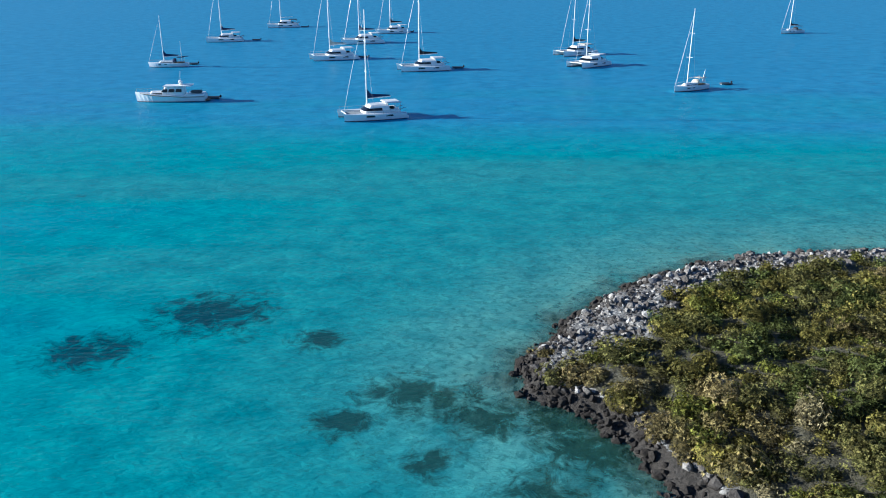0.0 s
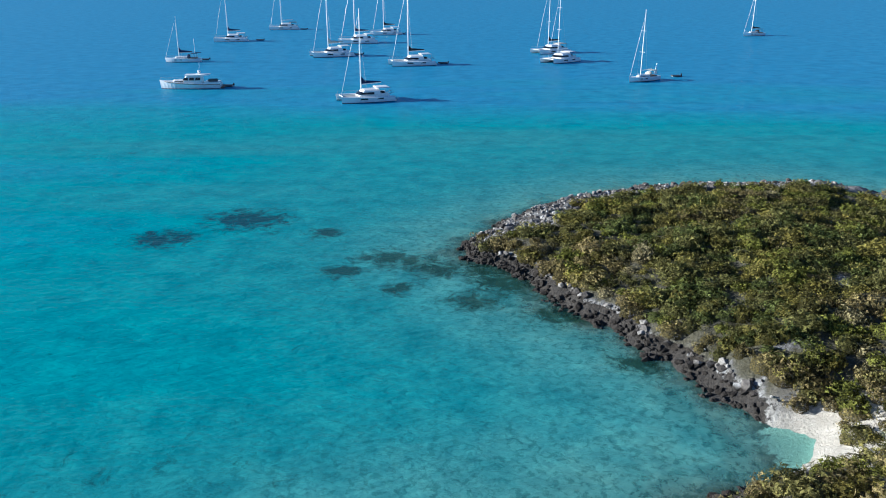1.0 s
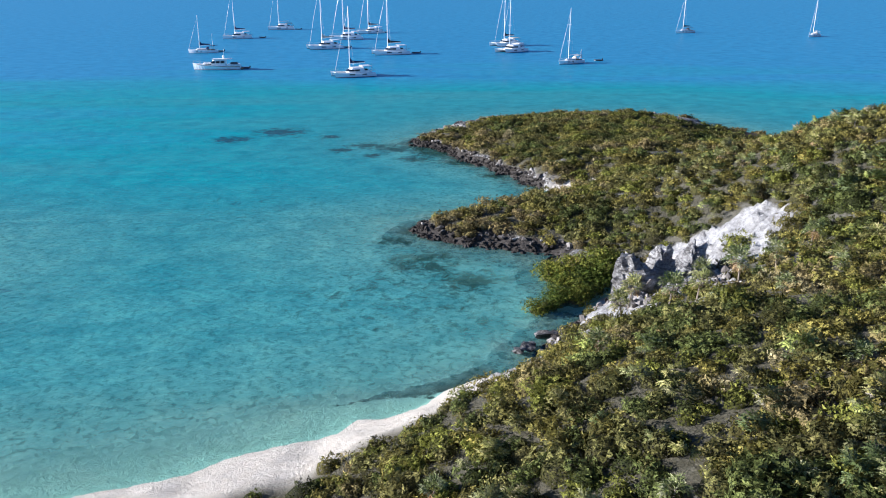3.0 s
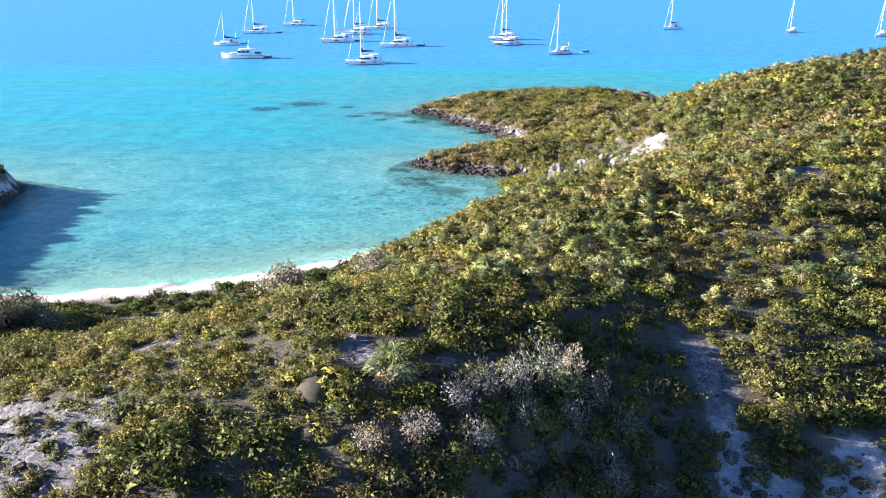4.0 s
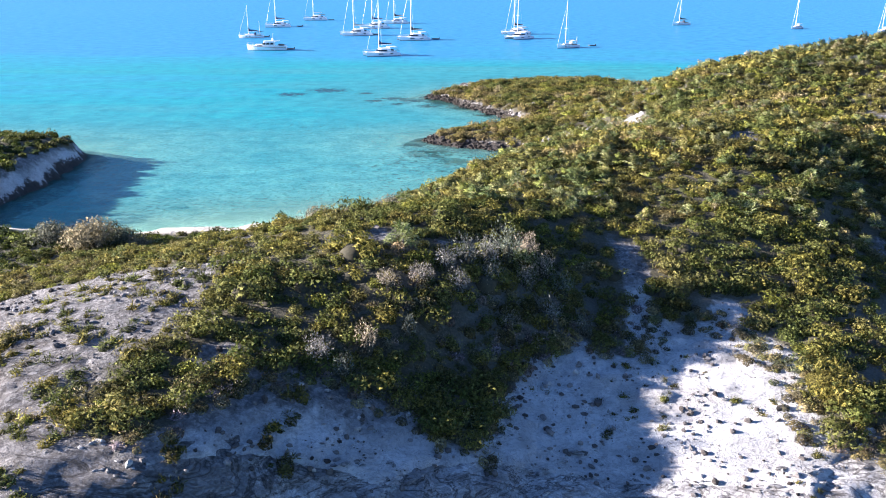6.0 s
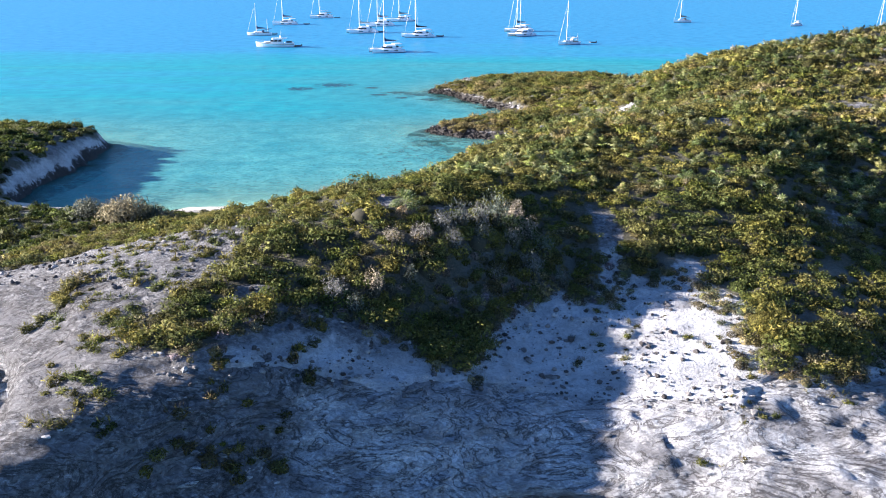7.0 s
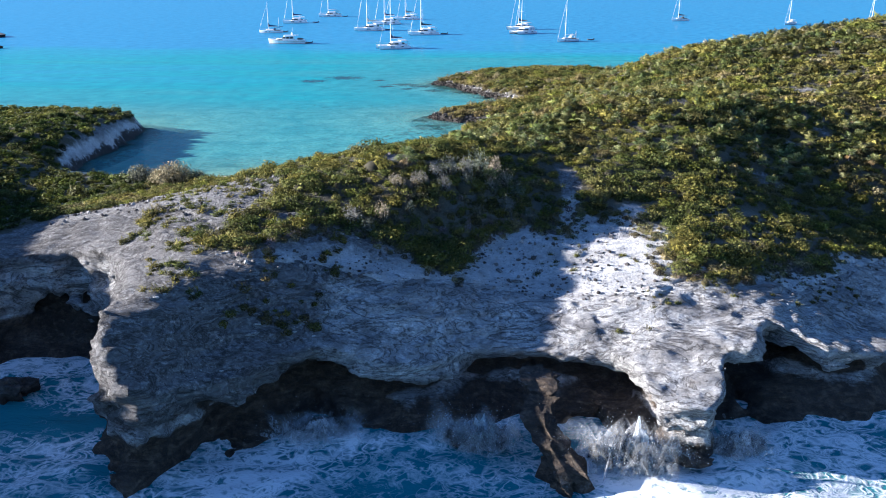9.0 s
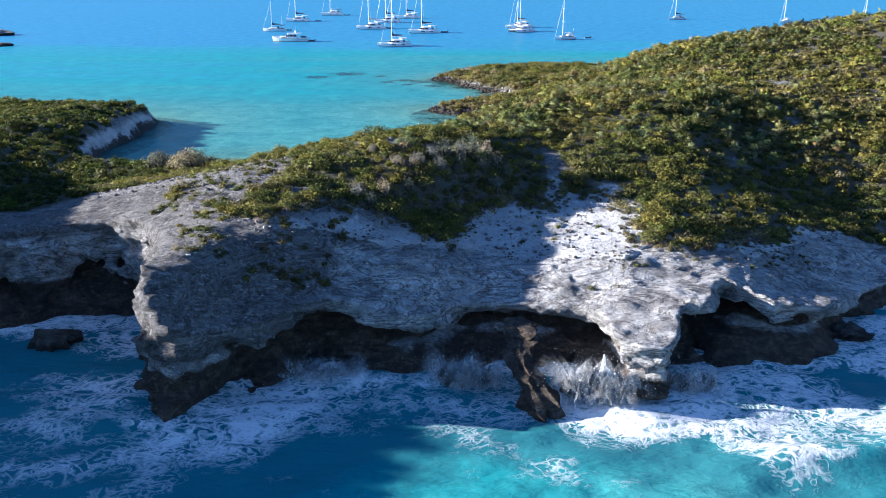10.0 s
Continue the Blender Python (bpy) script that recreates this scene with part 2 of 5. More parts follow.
def foliage(name, dark, mid, light, tone=True, shine=0.35):
    """Leaves: every leaf differs a little, every bush has its own tone."""
    m, nt, b = material(name, 0.75, spec=shine * 0.3)
    geo = nt.nodes.new("ShaderNodeNewGeometry")
    leaf = ramp(nt, geo.outputs["Random Per Island"], (0.0, dark), (0.5, mid), (1.0, light))
    if tone:
        leaf = blend(nt, 1.0, leaf, attribute(nt, "tone", "Color"), "MULTIPLY")
    else:
        info = nt.nodes.new("ShaderNodeObjectInfo")
        leaf = blend(nt, 1.0, leaf, ramp(nt, info.outputs["Random"], (0.0, (0.65, 0.75, 0.6)), (0.5, (1.0, 1.0, 1.0)), (1.0, (1.5, 1.3, 1.0))), "MULTIPLY")
    grain = noise_of(nt, place(nt), 7.0, 4, 0.7)
    leaf = blend(nt, 1.0, leaf, ramp(nt, grain, (0.36, (0.32, 0.33, 0.34)), (0.5, (1.0, 1.0, 1.0)), (0.64, (1.8, 1.72, 1.62))), "MULTIPLY")
    nt.links.new(leaf, b.inputs["Base Color"])
    thin = nt.nodes.new("ShaderNodeBsdfTranslucent")
    nt.links.new(leaf, thin.inputs[0])
    mix = nt.nodes.new("ShaderNodeMixShader")
    mix.inputs[0].default_value = 0.22
    nt.links.new(b.outputs[0], mix.inputs[1])
    nt.links.new(thin.outputs[0], mix.inputs[2])
    leaflets = ramp(nt, noise_of(nt, place(nt), 11.0, 2, 0.6), (0.44, 0.0), (0.5, 1.0))
    gaps = nt.nodes.new("ShaderNodeMixShader")
    nt.links.new(leaflets, gaps.inputs[0])
    nt.links.new(nt.nodes.new("ShaderNodeBsdfTransparent").outputs[0], gaps.inputs[1])
    nt.links.new(mix.outputs[0], gaps.inputs[2])
    nt.links.new(gaps.outputs[0], nt.nodes["Material Output"].inputs[0])
    return m


M_scrub = foliage("scrub_leaves", (0.138, 0.131, 0.045), (0.172, 0.16, 0.057), (0.225, 0.205, 0.08))
M_bush = foliage("bush_leaves", (0.09, 0.102, 0.027), (0.13, 0.14, 0.037), (0.18, 0.182, 0.055), False)
M_mangrove = foliage("mangrove_leaves", (0.06, 0.09, 0.015), (0.11, 0.14, 0.022), (0.19, 0.2, 0.04), False)
M_silver = foliage("silver_leaves", (0.2, 0.2, 0.185), (0.27, 0.268, 0.25), (0.36, 0.35, 0.335), False, 0.2)
M_grey = foliage("grey_green_leaves", (0.13, 0.135, 0.1), (0.185, 0.188, 0.145), (0.26, 0.258, 0.205), False, 0.2)
M_palm = foliage("palm_leaves", (0.11, 0.14, 0.04), (0.21, 0.24, 0.09), (0.38, 0.38, 0.22), False, 0.5)
M_fronds = foliage("pale_fronds", (0.14, 0.155, 0.06), (0.23, 0.235, 0.11), (0.35, 0.335, 0.2), True, 0.4)
M_dry = foliage("dry_twigs", (0.2, 0.165, 0.11), (0.31, 0.27, 0.19), (0.45, 0.4, 0.31), True, 0.2)
M_thatch = foliage("dry_palm_leaves", (0.2, 0.15, 0.08), (0.3, 0.23, 0.13), (0.42, 0.34, 0.22), False, 0.2)


def plain(name, colour, rough=0.5, metal=0.0, vary=0.12, scale=3.0, spec=0.4):
    m, nt, b = material(name, rough, colour, metal, spec)
    co = nt.nodes.new("ShaderNodeTexCoord").outputs["Object"]
    n = noise_of(nt, co, scale, 6, 0.65)
    lo, hi = tuple(c * (1 - vary) for c in colour), tuple(min(1, c * (1 + vary)) for c in colour)
    nt.links.new(ramp(nt, n, (0.3, lo), (0.7, hi)), b.inputs["Base Color"])
    nt.links.new(maths(nt, "MULTIPLY_ADD", n, 0.2, rough - 0.1), b.inputs["Roughness"])
    return m


M_bark = plain("bark", (0.25, 0.21, 0.17), 0.9, 0, 0.4, 6)
M_drift = plain("bleached_wood", (0.62, 0.58, 0.52), 0.85, 0, 0.25, 5)
M_gel = plain("white_gelcoat", (0.9, 0.9, 0.89), 0.3, 0, 0.05, 0.6)
M_antifoul = plain("antifouling", (0.03, 0.04, 0.08), 0.7)
M_glass = plain("dark_glass", (0.012, 0.014, 0.018), 0.08, 0, 0.1, 1.0, 0.6)
M_alloy = plain("white_mast_alloy", (0.88, 0.88, 0.87), 0.4, 0.0, 0.06)
M_navy = plain("navy_canvas", (0.02, 0.035, 0.1), 0.85, 0, 0.2)
M_black = plain("black_canvas", (0.02, 0.02, 0.024), 0.85, 0, 0.2)
M_cream = plain("cream_canvas", (0.6, 0.55, 0.46), 0.85, 0, 0.1)
M_net = plain("net", (0.35, 0.37, 0.38), 0.9, 0, 0.2, 8)
M_wire = plain("steel_wire", (0.45, 0.46, 0.47), 0.35, 0.8)
M_rubber = plain("grey_rubber", (0.12, 0.13, 0.14), 0.6)
M_teak = plain("teak", (0.28, 0.17, 0.09), 0.7, 0, 0.25, 4)
M_spray = plain("white_spray", (0.85, 0.88, 0.9), 0.7, 0, 0.06, 2.0, 0.2)
M_veil, nt, b = material("spray_veil", 0.8, (0.86, 0.89, 0.91), spec=0.1)
veil = noise_of(nt, place(nt, (1, 1, 0.5)), 5.5, 9, 0.8, 1.2)
thin = maths(nt, "MULTIPLY", ramp(nt, veil, (0.4, 0.0), (0.6, 0.9)), attribute(nt, "dense"))
through_light = nt.nodes.new("ShaderNodeBsdfTranslucent")
through_light.inputs[0].default_value = (0.9, 0.92, 0.94, 1)
white = nt.nodes.new("ShaderNodeMixShader")
nt.links.new(b.outputs[0], white.inputs[1])
nt.links.new(through_light.outputs[0], white.inputs[2])
clear = nt.nodes.new("ShaderNodeBsdfTransparent")
mix = nt.nodes.new("ShaderNodeMixShader")
nt.links.new(thin, mix.inputs[0])
nt.links.new(clear.outputs[0], mix.inputs[1])
nt.links.new(white.outputs[0], mix.inputs[2])
nt.links.new(mix.outputs[0], nt.nodes["Material Output"].inputs[0])


# ---- the lie of the land ----
HEADLANDS = [(170, 32), (110, 36), (86, 40), (73, 48), (66, 58), (60, 68), (51, 73.5), (38, 72), (28, 70.5), (21, 67.5), (14, 62.5), (8, 55), (4, 48.5), (3.8, 45),
             (6.5, 42.3), (9.5, 39), (11, 34), (15.8, 27), (19.7, 20.5), (23, 13), (26.6, 11), (22.7, 7), (19.6, 5), (13.9, 2.1), (9.6, -1.4),
             (5.7, -4.2), (5.2, -6.7), (7.4, -9.5), (10.3, -10.9), (14.3, -12.4), (18, -14.5), (21.5, -15.4), (20.5, -19), (21, -23), (25, -25),
             (22, -31), (18.2, -36), (16.2, -38.8)]
BEACH = [(15, -41.6), (7, -46.4), (-0.6, -51), (-10, -55.5), (-18.5, -58.6), (-29, -61), (-40, -61), (-45, -59)]
WEST_POINT = [(-48.5, -53), (-48.3, -40), (-49, -30), (-50.8, -21), (-56, -17), (-70, -12), (-100, -8), (-170, -5)]
BAY_SHORE = HEADLANDS + BEACH + WEST_POINT
# the edge of the sea cliff: x, y, height of the brow, depth of the hollow under it
# Points up to x = -41: an unseen cape, added to shade the sea.
BROW = [(-170, -160, 12, 2), (-75, -152, 13, 2), (-52, -147, 12.5, 2), (-44, -139, 12.5, 2), (-41, -128, 11, 2), (-35, -119, 9.5, 2.5), (-26, -114.5, 7.8, 2.4), (-19.5, -112, 7.9, 2.2), (-14.8, -113.6, 8.6, 1.8), (-11.0, -118, 9.2, 1.5),
        (-9.0, -122.5, 9.5, 1.0), (-8.8, -126.4, 9.2, 1.0), (-7.6, -129.2, 8.4, 1.0), (-5.4, -131.0, 6.4, 1.2), (-3.4, -129.4, 5.2, 2.2), (0.6, -126, 5.5, 2.8), (4.6, -123.4, 5.9, 3.0),
        (8, -123.8, 4.4, 3.0), (11.2, -123.2, 4.3, 3.0), (14, -120.8, 4.2, 3.0), (17.5, -120.2, 3.9, 3.2), (20.6, -120.8, 3.8, 3.2), (23.4, -121.0, 4.3, 3.0), (24.9, -122.4, 4.6, 2.0), (25.4, -125.0, 4.4, 1.0), (26.0, -127.4, 4.0, 0.8)]
BROW_EAST = [(28.4, -127.8, 4.0, 0.8), (29.8, -125.8, 4.4, 1.0), (30.4, -123.2, 4.6, 1.8), (31.4, -121.8, 5.2, 2.6), (32.8, -122.2, 5.4, 2.4), (33.8, -120.2, 5.4, 3.0), (35.4, -117.6, 5.4, 3.4), (39, -119.8, 4.3, 4), (43, -119.2, 3.6, 3), (46.5, -115.4, 2.7, 1.8),
             (53, -109.5, 1.8, 1), (63, -103.5, 1.5, 0.6), (82, -97, 2, 1), (110, -88, 3, 1), (170, -76, 4, 1)]
# hills and hollows: x, y, reach, height
WEST_HILLS = [(8, -92, 16, 6.6), (-9, -110, 13, 4.7), (-22, -98, 14, 2.1), (22, -76, 15, 1.8), (22.2, -98, 6.5, -3.0), (12, -119, 8, 1.4),
              (-65, -75, 28, 3.0), (-40, -100, 16, -1.5), (3, -76, 13, 0.2), (-8, -125, 7, 3.2), (17, -56, 8, 2.0), (-52, -36, 10, 1.2),
              # Hills at (-48, -112) and (-64, -137): out of view, raised to cast shadow.
              (-30, -115, 12, 1.8), (-48, -112, 9, 4), (-70, -108, 20, 5.6), (16, -101, 6, 0.4), (32, -47, 9, 0.6), (-64, -137, 14, 12.5), (-76, -104, 18, 9), (-110, -95, 24, 6), (9, -101.5, 5, 0.9), (-5, -67, 10, -1.5), (6, -71, 6, -0.7),
              (12, -97, 6, 0.5), (23, -96, 5, 1.6), (-3, -118, 6, 0.9), (-5, -88, 8, 0.4), (14, -86, 9, 0.9), (29, -62, 11, 1.1), (35, -91, 8, 0.7), (47, -64, 12, 1.1), (4, -113, 5, 0.2), (7, -104, 5, 0.3), (43, -105, 6, 0.5), (-15, -100, 8, -0.2), (13.5, -106, 4, -1.7), (17, -114, 5, -0.8), (31, -117, 4, -0.5), (24, -80, 7, -1.0), (34, -112, 5, 0.6)]
EAST_HILLS = [(42, -62, 20, 6.8), (42, -92, 13, 2.4), (31, -108, 9, 1.5), (50, -15, 15, 4.1), (75, -8, 24, 5.5), (115, -15, 35, 16.9),
              (35, 30, 22, 1.5), (45, 48, 14, 1.5), (70, 35, 20, -5.0), (30, -26, 9, -4.6), (45, -30, 16, 1.5), (25, -3, 11, -1.1),
              (85, -60, 26, 2.2), (54, -88, 11, -2.7), (100, 50, 30, 0.5), (47, 6, 7, -2.9), (30, -120, 7, 2.2), (52, -72, 5, -1.0)]
# rock that lies bare between the scrub and the cliff's edge
BARE_SLOPE = [(-14, -113), (-6.9, -115.2), (-2.2, -116.6), (0.8, -111.8), (4.6, -110), (8.9, -111.2), (12.4, -113), (13.4, -108), (15.4, -103.4), (19, -101.8), (22.2, -102.4), (24.4, -99), (28, -99.4),
              (29.4, -103), (30.4, -107), (30, -110.4), (33, -112), (37, -110), (43, -106.4), (48, -101), (60, -100), (80, -92), (80, -145), (-14, -145)]
HASH = np.random.RandomState(5).rand(65536)


def lattice(i, j, k):
    return HASH[(i * 73856093 ^ j * 19349663 ^ k * 83492791) & 65535]


def rough(x, y, z=0.0, seed=0):
    """Smooth noise from -1 to 1, a cell a metre."""
    x, y, z = np.broadcast_arrays(np.asarray(x, float), np.asarray(y, float), np.asarray(z, float))
    xi, yi, zi = (np.floor(v).astype(np.int64) for v in (x, y, z))
    u, v, w = x - xi, y - yi, z - zi
    u, v, w = (a * a * (3 - 2 * a) for a in (u, v, w))
    out = 0.0
    for dx in (0, 1):
        for dy in (0, 1):
            for dz in (0, 1):
                out = out + lattice(xi + dx, yi + dy, zi + dz + seed * 131) * (u if dx else 1 - u) * (v if dy else 1 - v) * (w if dz else 1 - w)
    return out * 2 - 1


def fractal(x, y, z=0.0, octaves=4, gain=0.5, seed=0):
    x, y, z = np.asarray(x, float), np.asarray(y, float), np.asarray(z, float)
    return sum(gain ** o * rough(x * 2 ** o + 17 * o, y * 2 ** o - 9 * o, z * 2 ** o, seed + o) for o in range(octaves))


def smooth(a, lo, hi):
    t = np.clip((a - lo) / (hi - lo), 0, 1)
    return t * t * (3 - 2 * t)


def inside(x, y, outline):
    """Distance to a closed outline, positive inside it."""
    d, within = np.full(np.shape(x), 1e9), np.zeros(np.shape(x), bool)
    for (ax, ay), (bx, by) in zip(outline, outline[1:] + outline[:1]):
        ex, ey = bx - ax, by - ay
        t = np.clip(((x - ax) * ex + (y - ay) * ey) / (ex * ex + ey * ey), 0, 1)
        d = np.minimum(d, np.hypot(x - ax - t * ex, y - ay - t * ey))
        if ey:
            within ^= ((ay > y) != (by > y)) & (x < ax + (y - ay) * ex / ey)
    return np.where(within, d, -d)


def curve_through(points, step):
    """Points every step along a smooth line through the given ones."""
    p = np.array(points, float)
    p = np.vstack([2 * p[0] - p[1], p, 2 * p[-1] - p[-2]])
    out = []
    for a, b, c, d in zip(p, p[1:], p[2:], p[3:]):
        n = max(2, int(np.hypot(*(c - b)[:2]) / step))
        t = (np.arange(n) / n)[:, None]
        out.append(0.5 * (2 * b + (c - a) * t + (2 * a - 5 * b + 4 * c - d) * t ** 2 + (3 * b - a - 3 * c + d) * t ** 3))
    return np.vstack(out + [p[-2][None]])


BAY_LINE = [tuple(p) for p in curve_through(BAY_SHORE, 3.0)]
BROW_LINE = curve_through(BROW + BROW_EAST, 2.0)


def shore(x, y):
    """Metres inland from the bay's shore; negative in the bay."""
    x, y = x + 0.7 * rough(x / 2.2, y / 2.2, 0, 3), y + 0.7 * rough(x / 2.2, y / 2.2, 0, 4)
    return inside(x, y, BAY_LINE + [(-170, -300), (170, -300)])


def brow(x, y):
    """Metres inland from the edge of the sea cliff; negative over the open sea."""
    return inside(x, y, [tuple(p[:2]) for p in BROW_LINE] + [(170, 200), (-170, 200)])


def bare_zones(x, y, d, e):
    """How bare the ground is, 0 to 1: shore rocks, the cliff's slope, the bald knoll, the path and the white scarp."""
    wob = 1.6 * fractal(x / 5, y / 5, 0, 3, 0.55, 8)
    fringe = 1 - smooth(d + wob * 0.5, 0.8, 2.2)
    scree = (1 - smooth(d + wob, 6.0, 9.5)) * smooth(y, 42, 50) * (1 - smooth(x, 55, 75))
    slope = np.where(x < -13, 1 - smooth(e + wob, 9.5, 12.0), smooth(inside(x, y, BARE_SLOPE) + 0.55 * wob, -0.5, 0.9))
    knoll = 1 - smooth(np.hypot((x + 14) / 1.2, (y + 105) / 1.25) + wob * 0.8, 8.0, 10.5)
    knoll = np.maximum(knoll, 1 - smooth(np.hypot(x + 11, (y + 119) / 1.4) + wob * 0.5, 3.4, 4.6))
    path = 1 - smooth(np.abs(x - 23.5 - 0.6 * np.sin(y / 2.6)) + 0.25 * wob, 0.5, 1.5)
    path = path * smooth(y, -110, -106) * (1 - smooth(y, -92, -87))
    patch = 1 - smooth(np.hypot(x - 28.5, (y + 102) / 1.6) + wob, 1.8, 3.6)
    scarp = 0.93 - 0.93 * smooth(np.hypot((x - 35.6) / 1.1, y + 26.6) + wob, 4.4, 6.2)
    hollow = (1 - smooth(np.hypot((x - 26.5) / 1.3, y + 33.5) + wob * 1.2, 3.4, 5.2)) * 0.9
    spots = smooth(fractal(x / 6, y / 6, 0, 3, 0.5, 21), 0.85, 1.0) * 0.7
    gaps = (1 - smooth(np.hypot((x - 27) / 1.2, y + 40.5), 6, 8)) * smooth(fractal(x / 3, y / 3, 0, 2, 0.5, 33), -0.05, 0.3) * 0.85
    west = (1 - smooth(np.hypot((x + 47.5) / 1.0, (y + 37) / 4.5) + wob * 0.4, 3.4, 4.6))
    return np.clip(np.max([fringe, scree, slope, knoll, path, patch, scarp, hollow, gaps, spots, west], axis=0), 0, 1)


def land(x, y, full=False, cut=True):
    """Height of the ground and of the sea bed."""
    x, y = np.asarray(x, float), np.asarray(y, float)
    d, e = shore(x, y), brow(x, y)
    up = np.clip(d, 0, None)
    sandy = (1 - smooth(np.hypot(x - 27, y - 9.5), 3.0, 6.0)) + smooth(-y, 43, 47) * smooth(x, -46, -43) + (1 - smooth(np.hypot(x - 22.5, y + 27), 3, 5))
    sandy = np.clip(sandy, 0, 1)
    west = smooth(-x, 43, 47) * smooth(y, -60, -54)
    z = 1.6 * (1 - np.exp(-up / (2.0 + 2.5 * sandy))) * (1 - west) + west * 3.0 * (1 - np.exp(-up / 0.9))
    rise = 1 - np.exp(-up / 5)
    for hx, hy, r, a in WEST_HILLS + EAST_HILLS:
        z = z + a * rise * np.exp(-((x - hx) ** 2 + (y - hy) ** 2) / (2 * r * r))
    bare = bare_zones(x, y, d, e)
    coast = smooth(up, 0.3, 3)
    z = z + coast * 0.35 * fractal(x / 7, y / 7, 0, 3, 0.5, 11) + coast * (1 - sandy) * 0.16 * fractal(x / 1.4, y / 1.4, 0, 3, 0.6, 12)
    crag = np.abs(fractal(x / 1.7 + 0.4 * rough(x / 3, y / 3), y / 1.3, 0, 4, 0.6, 14)) - 0.3
    z = z + bare * (1 - sandy * (d < 8)) * (0.26 - 0.14 * (e < 14) + 0.5 * (np.hypot(x - 34, y + 29) < 11)) * crag * smooth(up, 0.0, 1.5)
    ledge = 0.55
    stepped = np.floor(z / ledge) * ledge + ledge * smooth(z / ledge - np.floor(z / ledge), 0.55, 1.0)
    z = z + (stepped - z) * 0.6 * (1 - smooth(e, 6, 14)) * smooth(fractal(x / 9, y / 9, 0, 2, 0.5, 31), -0.5, 0.2)
    out = np.clip(-d, 0, None)
    bed = -(0.35 * (1 - np.exp(-out / 1.5)) * (1 - sandy) + 1.5 * (1 - np.exp(-out / 14)) + 2.6 * (1 - np.exp(-out / 70)))
    bed = bed + 0.3 * fractal(x / 2.2, y / 2.2, 0, 4, 0.6, 15) * np.exp(-out / 5) * (1 - sandy)
    z = np.where(d > 0, z, bed)
    if cut:
        z = np.where(e < 7.2, z - 4.0 * (7.2 - e), z)
    z = np.maximum(z, -5.0 + 0.2 * fractal(x / 6, y / 6, 0, 2))
    return (z, d, e, bare, sandy) if full else z


def fill(mesh, verts, faces):
    """Vertices and faces of one size, in bulk."""
    verts, faces = np.asarray(verts, np.float32), np.asarray(faces, np.int32)
    n, k = faces.shape
    mesh.vertices.add(len(verts))
    mesh.vertices.foreach_set("co", verts.ravel())
    mesh.loops.add(n * k)
    mesh.loops.foreach_set("vertex_index", faces.ravel())
    mesh.polygons.add(n)
    mesh.polygons.foreach_set("loop_start", np.arange(0, n * k, k, dtype=np.int32))
    mesh.update(calc_edges=True)
    return mesh


def give(mesh, name, values):
    at = mesh.attributes.new(name, "FLOAT", "POINT")
    at.data.foreach_set("value", np.asarray(values, np.float32).ravel())


def shade(mesh, smoothly=True):
    mesh.polygons.foreach_set("use_smooth", np.full(len(mesh.polygons), smoothly))


def sheet(name, xs, ys, keep=None):
    gx, gy = np.meshgrid(xs, ys)
    nx, ny = len(xs), len(ys)
    i = (np.arange(ny - 1)[:, None] * nx + np.arange(nx - 1)[None]).ravel()
    return gx.ravel(), gy.ravel(), np.stack([i, i + 1, i + nx + 1, i + nx], 1)


def steps(*runs):
    """Grid lines: (start, end, spacing) runs joined."""
    return np.concatenate([np.arange(a, b, s) for a, b, s in runs])


def thing(name, mesh, mat, label, category="", kind="", group=""):
    mesh.materials.append(mat)
    return tagged(new(name, mesh), label, category, group, kind)


# ---- ground and sea bed ----
gx, gy, quads = sheet("ground", steps((-170, -60, 2.5), (-60, -28, 0.9), (-28, 56, 0.4), (56, 90, 1.0), (90, 171, 3)),
                      steps((-260, -150, 6), (-150, -134, 2), (-134, -90, 0.32), (-90, 76, 0.62), (76, 131, 2.5)))
gz, gd, ge, gbare, gsand = land(gx, gy, True)
mesh = fill(bpy.data.meshes.new("ground"), np.stack([gx, gy, gz], 1), quads)
give(mesh, "veg", 1 - gbare)
give(mesh, "sand", np.clip(gsand * smooth(-gd, -7.5, -5.0), 0, 1) + (gd < 0) * (1 - gsand) * smooth(-gd, 2.5, 6))
give(mesh, "stain_or_shade", (1 - smooth(gz, 0.7, 1.5)) * (gd > -4.0) * (1 - gsand) * (ge > 0))
spots = [(-23, 58, 5.5), (-31, 51, 4), (-12.6, 53, 2.2), (-5, 44.5, 3.2), (-2, 43, 3), (-9, 40.5, 2.5), (6.2, -17.7, 4.5), (10.9, -22.9, 4), (1, 41, 3), (8, 37, 4), (6, 41, 3.5), (12, 30, 3), (17, 21, 2.5), (3, -10, 2.5), (-3, 36, 2), (4, 33, 3)]
weed = np.max([np.exp(-((gx - a) ** 2 / 1.6 + (gy - b) ** 2) / (r * r)) for a, b, r in spots], axis=0)
give(mesh, "weed", weed * (gd < -0.5))
give(mesh, "weathered", np.clip(smooth(ge, 7, 13) + (1 - smooth(gx, -6, 6)) * (gy < -60), 0, 1) * smooth(gd, 0.5, 2) * np.where(gy < -60, 1 - 0.95 * smooth(gx, 9, 15) * smooth(-gy, 94, 98), 0.95 - 0.45 * ((np.hypot(gx - 34, gy + 29.5) < 10.5) | (np.hypot(gx - 27, gy + 40) < 9))))
shade(mesh)
thing("ground", mesh, M_ground, "pale limestone island ground with sandy beach and rocky shore", "ground", "structure")

